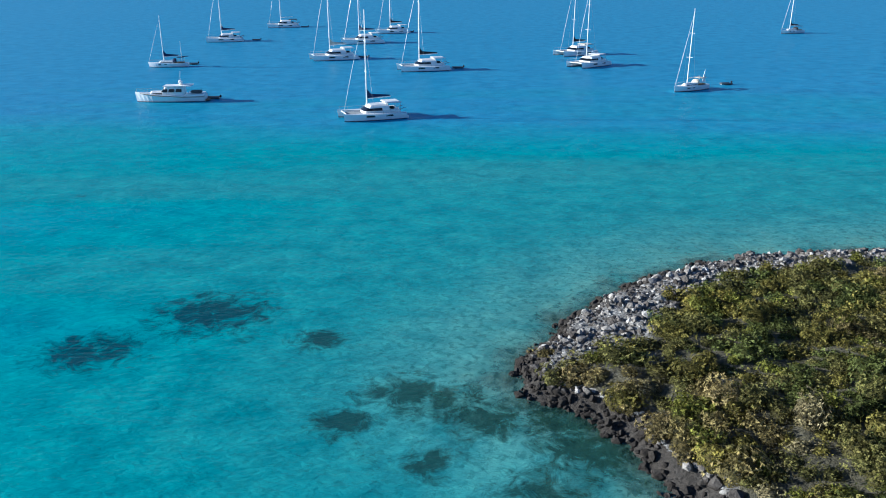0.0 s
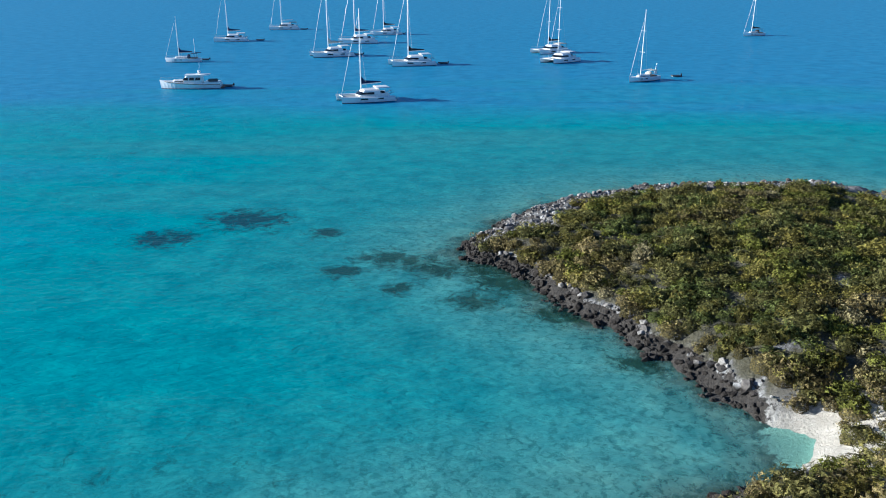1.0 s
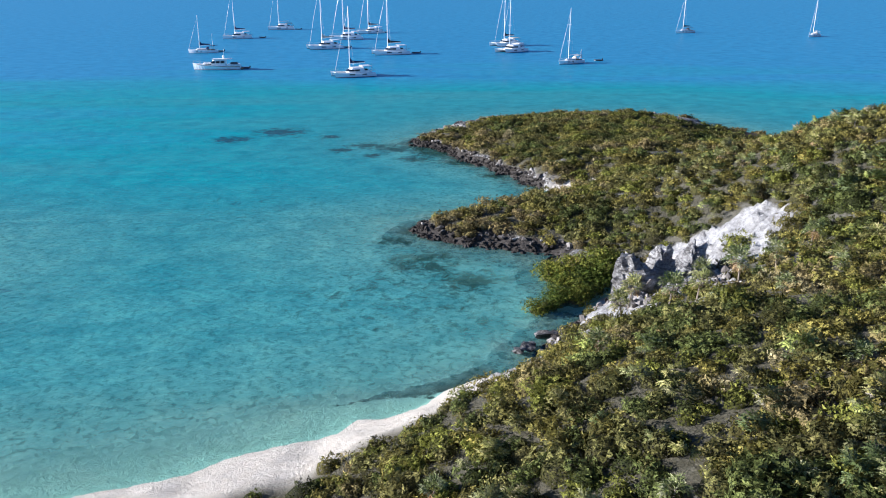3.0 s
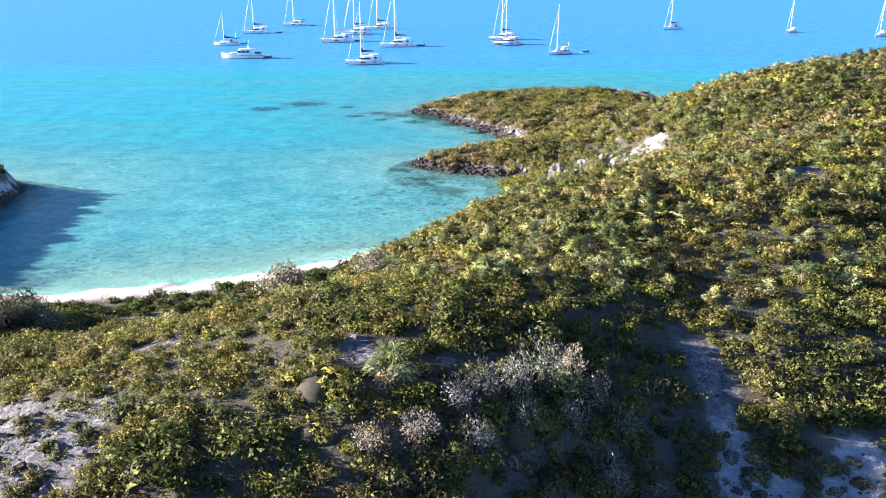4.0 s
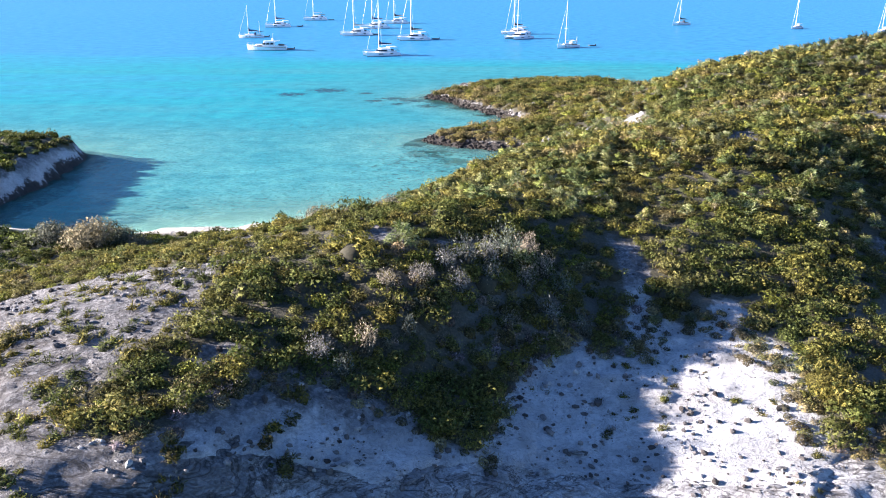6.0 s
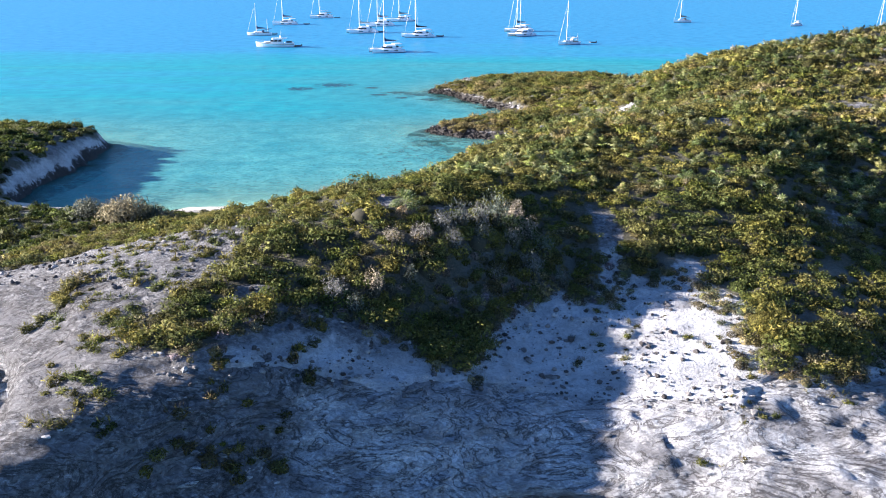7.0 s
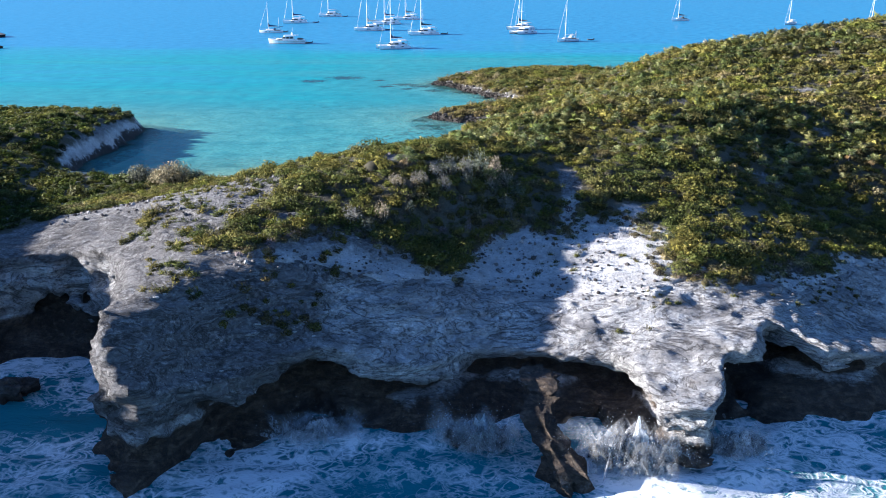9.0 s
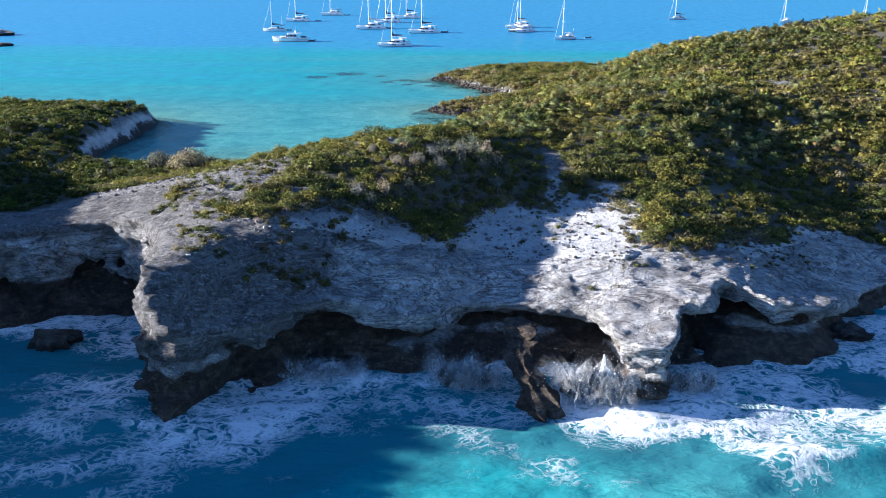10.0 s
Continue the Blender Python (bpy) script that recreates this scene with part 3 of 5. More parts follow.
# ---- sea cliff ----
def skin_of(values, origin, cell):
    """The surface where a solid's field passes zero: one vertex a crossed cell, one quad a crossed grid edge."""
    inner = values > 0
    nx, ny, nz = values.shape
    total, count = np.zeros((nx - 1, ny - 1, nz - 1, 3), np.float32), np.zeros((nx - 1, ny - 1, nz - 1), np.int8)
    ends = [(a, b, c) for a in (0, 1) for b in (0, 1) for c in (0, 1)]
    part_of = lambda o, v: v[o[0]:nx - 1 + o[0], o[1]:ny - 1 + o[1], o[2]:nz - 1 + o[2]]
    for p in ends:
        for axis in range(3):
            if p[axis] == 0:
                q = tuple(v + (k == axis) for k, v in enumerate(p))
                va, vb = part_of(p, values), part_of(q, values)
                hit = (va > 0) != (vb > 0)
                t = np.where(hit, va / np.where(hit, va - vb, 1), 0)
                for k in range(3):
                    total[..., k] += hit * (p[k] + (t if k == axis else 0))
                count += hit
    used = count > 0
    index = np.full(used.shape, -1, np.int64)
    index[used] = np.arange(used.sum())
    base = np.stack(np.nonzero(used), 1)
    verts = np.array(origin) + cell * (base + total[used] / count[used][:, None])
    faces = []
    for axis in range(3):
        a = inner
        lo, hi = [slice(None)] * 3, [slice(None)] * 3
        lo[axis], hi[axis] = slice(0, -1), slice(1, None)
        cross = a[tuple(lo)] != a[tuple(hi)]
        out = a[tuple(lo)][cross]
        pos = np.stack(np.nonzero(cross), 1)
        u, v = [(1, 2), (2, 0), (0, 1)][axis]
        lim = np.array(used.shape)
        ok = (pos[:, u] > 0) & (pos[:, v] > 0) & (pos[:, u] < lim[u]) & (pos[:, v] < lim[v])
        pos, out = pos[ok], out[ok]
        ring = []
        for du, dv in ((0, 0), (-1, 0), (-1, -1), (0, -1)):
            w = pos.copy()
            w[:, u] += du
            w[:, v] += dv
            ring.append(index[w[:, 0], w[:, 1], w[:, 2]])
        quad = np.stack(ring, 1)
        quad[~out] = quad[~out][:, ::-1]
        faces.append(quad[(quad >= 0).all(1)])
    return verts, np.vstack(faces)


def nearest_brow(x, y):
    """Height and hollow depth of the closest stretch of the cliff's edge."""
    pts = curve_through(BROW + BROW_EAST, 1.0)
    pts = pts[(pts[:, 0] > -60) & (pts[:, 0] < 100)]
    top = np.zeros(x.shape)
    deep = np.zeros(x.shape)
    for k in range(0, x.size, 20000):
        w = np.exp(-np.minimum(((x.ravel()[k:k + 20000, None] - pts[:, 0]) ** 2 + (y.ravel()[k:k + 20000, None] - pts[:, 1]) ** 2) / 8.0, 600)) + 1e-260
        w /= w.sum(1)[:, None]
        top.ravel()[k:k + 20000], deep.ravel()[k:k + 20000] = w @ pts[:, 2], w @ pts[:, 3]
    return top, deep


CELL = 0.29
nx, ny, nz = np.arange(-31, 71, CELL), np.arange(-137, -91, CELL), np.arange(-1.6, 12.4, CELL)
px, py = np.meshgrid(nx, ny, indexing="ij")
pe = brow(px, py)
ph = land(px, py, cut=False)
pb, pu = nearest_brow(px, py)
lean = 1 - smooth(pe, -1, 7.0)
ptop = ph * (1 - lean) + np.minimum(pb + np.where(px > 23, 0.04, 0.16) * np.clip(pe, 0, 7), ph + 3.0) * lean
ptop = ptop - 0.2 * smooth(pe, 8.2, 9.0) - 2.0 * smooth(pe, 9.6, 11)
crease = np.abs(fractal((px + 0.4 * py) / 2.6, (py - 0.4 * px) / 1.0, 0, 4, 0.62, 46)) - 0.3
level = ptop / 0.62 + 0.9 * fractal(px / 5, py / 5, 0, 3, 0.5, 61)
ledges = (np.floor(level) + smooth(level - np.floor(level), 0.45, 1.0) - level) * 0.62
ptop = ptop + lean * (0.06 * crease + 0.07 * fractal((px + 0.4 * py) / 0.9, (py - 0.4 * px) / 0.6, 0, 2, 0.6, 62)) + 0.42 * ledges * smooth(10 - pe, 0.5, 2.5)
thick = np.interp(px, (-20, -12, -6, -2, 2, 24, 27, 30, 60), (5.0, 5.4, 4.6, 1.6, 0.9, 0.9, 1.3, 1.2, 0.9))
X, Y, Z = np.meshgrid(nx, ny, nz, indexing="ij")
E, TOPS = pe[..., None], ptop[..., None]
lip = (pb - thick * (1 + 0.5 * fractal(px / 2.4, py / 2.4, 0, 3, 0.6, 49)))[..., None]
s_ = np.clip((lip - Z) / np.maximum(lip - 0.7, 0.4), 0, 1)
wall = pu[..., None] * smooth(s_, 0.0, 0.45) - 0.2
foot = np.interp(px, (-26, -19, -15, -10, -6, -4, 0, 4.4, 9, 12, 16, 20, 23, 27, 30, 33, 36, 40, 45, 60), (-4, -4, -1.5, -1, -1, 1.6, 1.2, 0, -2.6, -2.2, -3.4, -3.0, -1.4, -1, -0.6, 0.4, -4.4, -3.6, -0.4, 0))[..., None]
spread_out = smooth(2.9 - Z + 0.5 * rough(px / 2.5, py / 2.5, 0, 48)[..., None], 0.0, 3.0)
wall = wall * (1 - spread_out) + (foot - 1.0 * smooth(-Z, 0.0, 1.0)) * spread_out
field = np.minimum(TOPS - Z, (E - wall) * 0.8)
near = np.abs(field) < 2.4
nxv, nyv, nzv = X[near], Y[near], Z[near]
shelf = np.floor(nzv / 0.5 + 0.8 * fractal(nxv / 7, nyv / 7, 0, 2, 0.5, 47))
rock = 0.32 * rough(nxv / 2.0, nyv / 2.0, shelf * 3.7, 41) + 0.7 * fractal(nxv / 3.0, nyv / 3.0, nzv / 1.8, 4, 0.58, 42) + 0.3 * np.abs(fractal(nxv / 1.3, nyv / 1.1, nzv / 0.55, 3, 0.62, 43)) - 0.1
side = smooth(TOPS - Z, 0.1, 1.2)[near]
ridge = 0.42 - np.abs(fractal((nxv + 0.5 * nyv) / 2.4 + 0.6 * rough(nxv / 3, nyv / 3, 0, 64), (nyv - 0.5 * nxv) / 1.3, nzv / 0.9, 4, 0.6, 63))
boss = fractal(nxv / 4.5, nyv / 4.5, nzv / 3, 2, 0.5, 65)
field[near] += (rock * side + (1 - side) * (0.26 * ridge * (0.6 + 0.6 * boss) + 0.16 * boss)) * smooth(np.broadcast_to(-E, Z.shape)[near], -9, -6)
field[..., 0] = np.minimum(field[..., 0], -0.1)
field[(pe > 10.6)] = -1.0
verts, quads = skin_of(field, (nx[0], ny[0], nz[0]), CELL)
mid = verts[quads].mean(1)
quads = quads[(brow(mid[:, 0], mid[:, 1]) < 10.0) & (mid[:, 2] > -1.3)]
mesh = fill(bpy.data.meshes.new("sea_cliff"), verts, quads)
ve = brow(verts[:, 0], verts[:, 1])
gi, gj = np.clip(((verts[:, 0] - nx[0]) / CELL).astype(int), 0, len(nx) - 1), np.clip(((verts[:, 1] - ny[0]) / CELL).astype(int), 0, len(ny) - 1)
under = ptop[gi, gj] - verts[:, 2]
# Tidal stain at the foot; under the lip the brown also paints shade.
give(mesh, "stain_or_shade", np.maximum(1 - smooth(verts[:, 2], 0.9 + 1.2 * (verts[:, 0] < -2), 2.3 + 1.2 * (verts[:, 0] < -2)), smooth(ve, 0.35, 1.3) * smooth(under, 0.7, 1.3) * (1 - 0.6 * smooth(verts[:, 2], 3.5, 5.0))))
give(mesh, "weathered", (1 - smooth(verts[:, 0], -1, 10)) * np.where(verts[:, 0] > -13, smooth(verts[:, 2], 2.6, 4.2), 0.3 + 0.6 * (1 - smooth(under, 0.4, 1.2))) * 1.15)
shade(mesh)
thing("sea_cliff", mesh, M_cliff, "undercut white limestone sea cliff with brown tidal stain, deepened as shade in the hollows", "cliff", "structure")


def stand(x, y):
    """Height on which a plant stands: the ground, or the cliff's top near its edge."""
    x, y = np.asarray(x, float), np.asarray(y, float)
    i = np.clip(((x - nx[0]) / CELL).round().astype(int), 0, len(nx) - 1)
    j = np.clip(((y - ny[0]) / CELL).round().astype(int), 0, len(ny) - 1)
    on_cliff = (x > nx[0]) & (x < nx[-1]) & (y > ny[0]) & (y < ny[-1]) & (pe[i, j] < 9.8)
    return np.where(on_cliff, np.maximum(land(x, y), ptop[i, j]), land(x, y))


# ---- the sea ----
wx, wy, quads = sheet("sea", steps((-4000, -400, 400), (-400, -80, 8), (-80, -36, 1.5), (-36, 66, 0.55), (66, 120, 1.5), (120, 400, 8), (400, 4001, 400)),
                      steps((-1200, -240, 60), (-240, -170, 3), (-170, -104, 0.45), (-104, 80, 1.1), (80, 200, 3), (200, 500, 10), (500, 4701, 300)))
wz = land(wx, wy)
wd, we = shore(wx, wy), brow(wx, wy)
open_sea = (we < 14) & (wy < -75)
off = np.clip(-we, 0, None)
wave = np.exp(-np.clip(off - 3, 0, None) / 30) * (wy < -75)
height = wave * (0.32 * fractal(wx / 9 + 3, wy / 4.5, 0, 3, 0.55, 51) + 0.1 * fractal(wx / 1.6, wy / 1.3, 0, 3, 0.6, 52))
roll = np.exp(-((wy + 133.5 + 2.0 * rough(wx / 14, 0, 0, 56) - 0.25 * (wx - 40)) / 1.5) ** 2) * smooth(wx, 27, 36)
height = height + open_sea * 0.7 * roll
mesh = fill(bpy.data.meshes.new("sea"), np.stack([wx, wy, height], 1), quads)
cove = 1 - 0.35 * smooth(20 - wy, 0, 25)
depth = np.where(open_sea, np.minimum(1.8 + off * 0.12, 4.5) + 0.8 * fractal(wx / 12, wy / 9, 0, 3, 0.5, 57), -wz * cove)
away_bay = np.clip(-wd, 0, None)
channel = smooth(wy + 0.12 * wx, 112, 150) * 0.35 - 0.08 * smooth(wy + 0.1 * wx, 78, 96) * (1 - smooth(wy + 0.1 * wx, 106, 122)) + 0.12 * fractal(wx / 60, wy / 14, 0, 3, 0.5, 58)
deep = np.where(open_sea, np.clip(depth / 13, 0, 1), np.clip(depth / 6.5 + channel * smooth(away_bay, 15, 50), 0, 1))
give(mesh, "deep", deep)
give(mesh, "thick", np.where(open_sea, 1.0, 1 - np.exp(-np.clip(depth, 0, None) / 0.75)))
weed = np.max([np.exp(-((wx - a) ** 2 / 1.6 + (wy - b) ** 2) / (r * r)) for a, b, r in spots], axis=0)
streak = smooth(fractal(wx / 30, wy / 7, 0, 3, 0.55, 59), 0.25, 0.8) * 0.2 * smooth(away_bay, 12, 30) * (wy > -60)
meadow = 0.32 * np.exp(-((wx + 14) ** 2 / 250 + (wy - 5) ** 2 / 50)) + 0.5 * np.exp(-((wx - 6) ** 2 / 300 + (wy + 26) ** 2 / 200)) + 0.25 * np.exp(-((wx + 4) ** 2 / 200 + (wy - 38) ** 2 / 80))
give(mesh, "weed", np.maximum(np.maximum(weed * np.where(wy < 15, 0.9, 1.0), streak), meadow))
bands = fractal(wx / 5, wy / 3.2, 0, 4, 0.6, 53)
wash = np.exp(-np.clip(off - 3.0, 0, None) / 4.5) * 0.85 + 0.6 * np.exp(-np.clip(off - 4, 0, None) / 13) * smooth(wx, 24, 34)
foam = np.clip(wash * (0.6 + 0.55 * bands), 0, 0.62) + roll * 0.25 + 0.28 * np.exp(-((wx - 24.5) ** 2 / 30 + (wy + 130) ** 2 / 8)) + 0.22 * np.exp(-((wx - 9) ** 2 / 90 + (wy + 130) ** 2 / 40)) + 0.15 * np.exp(-((wx - 16) ** 2 / 60 + (wy + 130) ** 2 / 8))
sweep = np.exp(-((off - 9 - 3 * rough(wx / 9, 0, 0, 54)) / 3.5) ** 2) * smooth(wx, 29, 36) * 0.62
give(mesh, "reef", open_sea * np.clip(1.05 - np.exp(-((wx - 20 + 0.2 * (wy + 140)) ** 2 / 260 + (wy + 143) ** 2 / 60)) * 1.15 - 0.25 * smooth(wx, 30, 40) * smooth(off, 5, 9), 0, 1))
wisps = np.exp(-np.clip(off - 3, 0, None) / 16) * (0.42 + 0.32 * bands)
give(mesh, "foam", np.where(open_sea, np.maximum(np.maximum(foam, sweep), wisps), 0))
shade(mesh)
thing("sea", mesh, M_water, "clear turquoise sea with ripples and white surf along the cliff", "water", "structure")


# ---- helpers for things ----
def part(name, bm, mat, parent=None, label=""):
    """Link a bmesh as one mesh object under its thing."""
    me = bpy.data.meshes.new(name)
    bm.to_mesh(me)
    bm.free()
    me.materials.append(mat)
    ob = new(name, me)
    ob.parent = parent
    return tagged(ob, label)


def loft(rings, caps=True, closed=True):
    """A skin over rings of equally many points."""
    bm = bmesh.new()
    vs = [[bm.verts.new(p) for p in r] for r in rings]
    n = len(rings[0])
    for a, b in zip(vs, vs[1:]):
        for k in range(n if closed else n - 1):
            j = (k + 1) % n
            bm.faces.new((a[k], a[j], b[j], b[k]))
    if caps:
        bm.faces.new(vs[0][::-1])
        bm.faces.new(vs[-1])
    bmesh.ops.recalc_face_normals(bm, faces=bm.faces)
    return bm


def tube(points, radii, n=8):
    """A round bar through points."""
    pts = [Vector(p) for p in points]
    rs = []
    for k, p in enumerate(pts):
        t = (pts[min(k + 1, len(pts) - 1)] - pts[max(k - 1, 0)]).normalized()
        u = t.cross(Vector((0.3, 1, 0.2))).normalized()
        v = t.cross(u)
        r = radii[k] if isinstance(radii, (list, tuple)) else radii
        rs.append([p + (u * math.cos(a) + v * math.sin(a)) * r for a in (2 * math.pi * i / n for i in range(n))])
    return loft(rs)


def block(x0, x1, y0, y1, z0, z1, bevel=0.05, taper=(0, 0, 0, 0)):
    """A box with softened edges; taper pulls the top in at -x, +x, -y, +y."""
    a, b, c, d = taper
    bm = loft([[(x0, y0, z0), (x1, y0, z0), (x1, y1, z0), (x0, y1, z0)], [(x0 + a, y0 + c, z1), (x1 - b, y0 + c, z1), (x1 - b, y1 - d, z1), (x0 + a, y1 - d, z1)]])
    bmesh.ops.bevel(bm, geom=list(bm.edges), offset=bevel, segments=2, affect="EDGES", clamp_overlap=True)
    return bm


# ---- stones ----
ICO = bmesh.new()
bmesh.ops.create_icosphere(ICO, subdivisions=2, radius=1)
ICO_V = np.array([v.co for v in ICO.verts])
ICO_F = np.array([[v.index for v in f.verts] for f in ICO.faces])
ICO.free()
OCT = bmesh.new()
bmesh.ops.create_icosphere(OCT, subdivisions=1, radius=1)
OCT_V = np.array([v.co for v in OCT.verts])
OCT_F = np.array([[v.index for v in f.verts] for f in OCT.faces])
OCT.free()


def stone_shape(seed, base=ICO_V):
    """A broken, angular stone of about unit radius."""
    r = np.random.RandomState(seed)
    v = base * (1 + 0.25 * fractal(base[:, 0] * 1.3 + seed, base[:, 1] * 1.3, base[:, 2] * 1.3, 3, 0.6, seed)[:, None])
    for _ in range(7):
        n = r.normal(size=3)
        n /= np.linalg.norm(n)
        over = np.clip(v @ n - r.uniform(0.45, 0.8), 0, None)
        v = v - over[:, None] * n
    return v * np.array([1, r.uniform(0.65, 0.95), r.uniform(0.5, 0.85)])


def turned(v, a):
    c, s = math.cos(a), math.sin(a)
    return np.stack([v[:, 0] * c - v[:, 1] * s, v[:, 0] * s + v[:, 1] * c, v[:, 2]], 1)


def boulder(name, x, y, size, seed, label, mat=None, stretch=(1, 1, 1), sink=0.3, detail=4, z=None, lean=0.0):
    bm = bmesh.new()
    bmesh.ops.create_icosphere(bm, subdivisions=detail, radius=1)
    v = stone_shape(seed, np.array([p.co for p in bm.verts]))
    v = v * (1.18 - 0.5 * np.abs(fractal(v[:, 0] * 2.0, v[:, 1] * 2.0, v[:, 2] * 1.2, 5, 0.62, seed + 3))[:, None]) * np.array(stretch) * size
    v[:, 0] += v[:, 2] * lean
    low = v[:, 2].min()
    for p, q in zip(bm.verts, v):
        p.co = q
    ob = part(name, bm, mat or M_rock)
    give(ob.data, "stain_or_shade", np.clip(1.2 - (v[:, 2] - low - sink * size + (z if z is not None else max(0.0, float(land(x, y))))) / 0.9, 0, 1))
    give(ob.data, "weathered", np.full(len(v), 0.5))
    shade(ob.data, False)
    ground_z = float(land(x, y)) if z is None else z
    ob.matrix_world = pose(x, y, ground_z - low - sink * size)
    return tagged(ob, label, "boulder")


rng = np.random.RandomState(11)
STONES = [stone_shape(k, OCT_V) for k in range(24)]


def scatter_stones(name, px, py, sizes, label, category="rocks", mat=None, shape=(1, 1, 1), turn=3.14):
    pz = stand(px, py)
    vs, fs, tides, at = [], [], [], 0
    for x, y, z, s in zip(px, py, pz, sizes):
        v = turned(STONES[rng.randint(24)] * shape, rng.uniform(-turn, turn)) * s * rng.uniform(0.8, 1.25, 3)
        v = v + (x, y, z + s * rng.uniform(-0.1, 0.3))
        vs.append(v)
        fs.append(OCT_F + at)
        tides.append(np.clip(1.5 - v[:, 2] / 0.95, 0, 1))
        at += len(v)
    me = fill(bpy.data.meshes.new(name), np.vstack(vs), np.vstack(fs))
    give(me, "stain_or_shade", np.hstack(tides))
    shade(me, False)
    return thing(name, me, mat or M_rock, label, category, "stuff")


# broken rock along the bay's shore, thickest on the far headland's point
cx_, cy_ = rng.uniform(3, 62, 60000), rng.uniform(-40, 76, 60000)
cd_ = shore(cx_, cy_)
wide = 1.7 + 6.5 * smooth(cy_, 44, 50) * (1 - smooth(cx_, 34, 60))
keep = (cd_ > -0.9) & (cd_ < wide) & (rng.rand(60000) < np.where(cy_ > 36, 1.0, 0.6)) & (np.hypot(cx_ - 26, cy_ - 9) > 4.5) & (np.hypot(cx_ - 21.5, cy_ + 24) > 6.5)
sizes = rng.uniform(0.1, 0.25, 60000) + 0.38 * rng.rand(60000) ** 6 + 0.07 * (np.abs(cd_) < 1.2)
scatter_stones("shore_rocks", cx_[keep], cy_[keep], sizes[keep], "broken grey and white limestone rocks along the bay shore")
# loose rock on the bald knoll, the cliff's slope and the scarp
cx_, cy_ = rng.uniform(-24, 58, 14000), rng.uniform(-126, -92, 14000)
cb_ = bare_zones(cx_, cy_, shore(cx_, cy_), brow(cx_, cy_))
keep = (cb_ > 0.6) & (brow(cx_, cy_) > 6.5) & (rng.rand(14000) < 0.5 + 0.5 * rough(cx_ / 3, cy_ / 3, 0, 77))
scatter_stones("slope_rubble", cx_[keep], cy_[keep], (0.06 + 0.22 * rng.rand(14000) ** 3)[keep], "loose pale limestone rubble on the bare cliff top")
cx_, cy_ = rng.uniform(-7, 50, 2600), rng.uniform(-128, -100, 2600)
ce_ = brow(cx_, cy_)
keep = (bare_zones(cx_, cy_, shore(cx_, cy_), ce_) > 0.7) & (ce_ > 0.5) & (ce_ < 9.5) & (rough(cx_ / 2.5, cy_ / 2.5, 0, 78) > -0.25)
scatter_stones("ledge_slabs", cx_[keep], cy_[keep], (0.06 + 0.26 * rng.rand(2600) ** 4)[keep], "broken white limestone slabs and ledges on the cliff's slope", "rocks", M_cliff, (1.5, 0.8, 0.6), 0.5)
cx_, cy_ = rng.uniform(14, 34, 1500), rng.uniform(-46, -29, 1500)
keep = (bare_zones(cx_, cy_, shore(cx_, cy_), brow(cx_, cy_)) > 0.5) & (shore(cx_, cy_) > -0.6) & (cx_ > 23.5)
scatter_stones("beach_end_rubble", cx_[keep], cy_[keep], (0.15 + 0.5 * rng.rand(1500) ** 3)[keep], "white and dark limestone rubble at the end of the beach")
for x, y, s, seed, st, lean in ((25.4, -31.0, 2.6, 101, (0.85, 0.8, 1.2), 0.1), (28.0, -30.4, 2.5, 102, (0.65, 0.85, 1.4), 0.3), (30.2, -31.6, 2.3, 103, (0.5, 0.9, 1.4), 0.35),
                                (30.4, -33.0, 1.3, 104, (0.9, 0.9, 1.1), 0.15), (26.6, -27.2, 1.8, 105, (1, 0.9, 0.9), 0.0), (26.6, -33.6, 0.9, 106, (1, 1, 0.8), 0.0),
                                (28.0, -34.8, 0.8, 107, (0.8, 1, 1.0), 0.2), (24.8, -35.2, 0.7, 108, (1, 0.8, 0.9), 0.0), (30.0, -36.6, 0.9, 109, (1, 0.8, 0.8), 0.1)):
    boulder("boulder", x, y, s, seed, "tall jagged pale grey limestone boulder at the beach's end", stretch=st, lean=lean, mat=M_cliff)
for x, y, s, seed in ((17.6, -36.0, 1.0, 111), (18.8, -37.6, 0.9, 112), (17.2, -39.8, 0.8, 113), (20.6, -35.6, 0.8, 114), (15.4, -38.2, 0.7, 115), (14.6, -39.0, 0.5, 117), (19.8, -39.4, 0.8, 118), (18.0, -38.8, 0.7, 119), (19.6, -36.6, 1.0, 120), (20.4, -38.0, 0.9, 124), (21.4, -36.8, 0.7, 125)):
    boulder("boulder", x, y, s, seed, "low black wet rock beside the white beach", detail=3, z=0.25, stretch=(1.5, 1.2, 0.75), mat=M_black_rock)
boulder("boulder", -19.6, -121.5, 2.2, 121, "dark brown wave-worn boulder standing in the surf", stretch=(1, 0.8, 1.1), z=0.0, sink=0.4)
boulder("boulder", 27.2, -129.9, 1.0, 122, "black wet rock at the foot of the cliff", stretch=(1.2, 0.8, 0.6), z=0.0, sink=0.4)
boulder("boulder", 46.5, -117.2, 1.6, 123, "dark brown rock ledge at the edge of the surf", stretch=(1.2, 0.9, 0.8), z=0.0, sink=0.2)


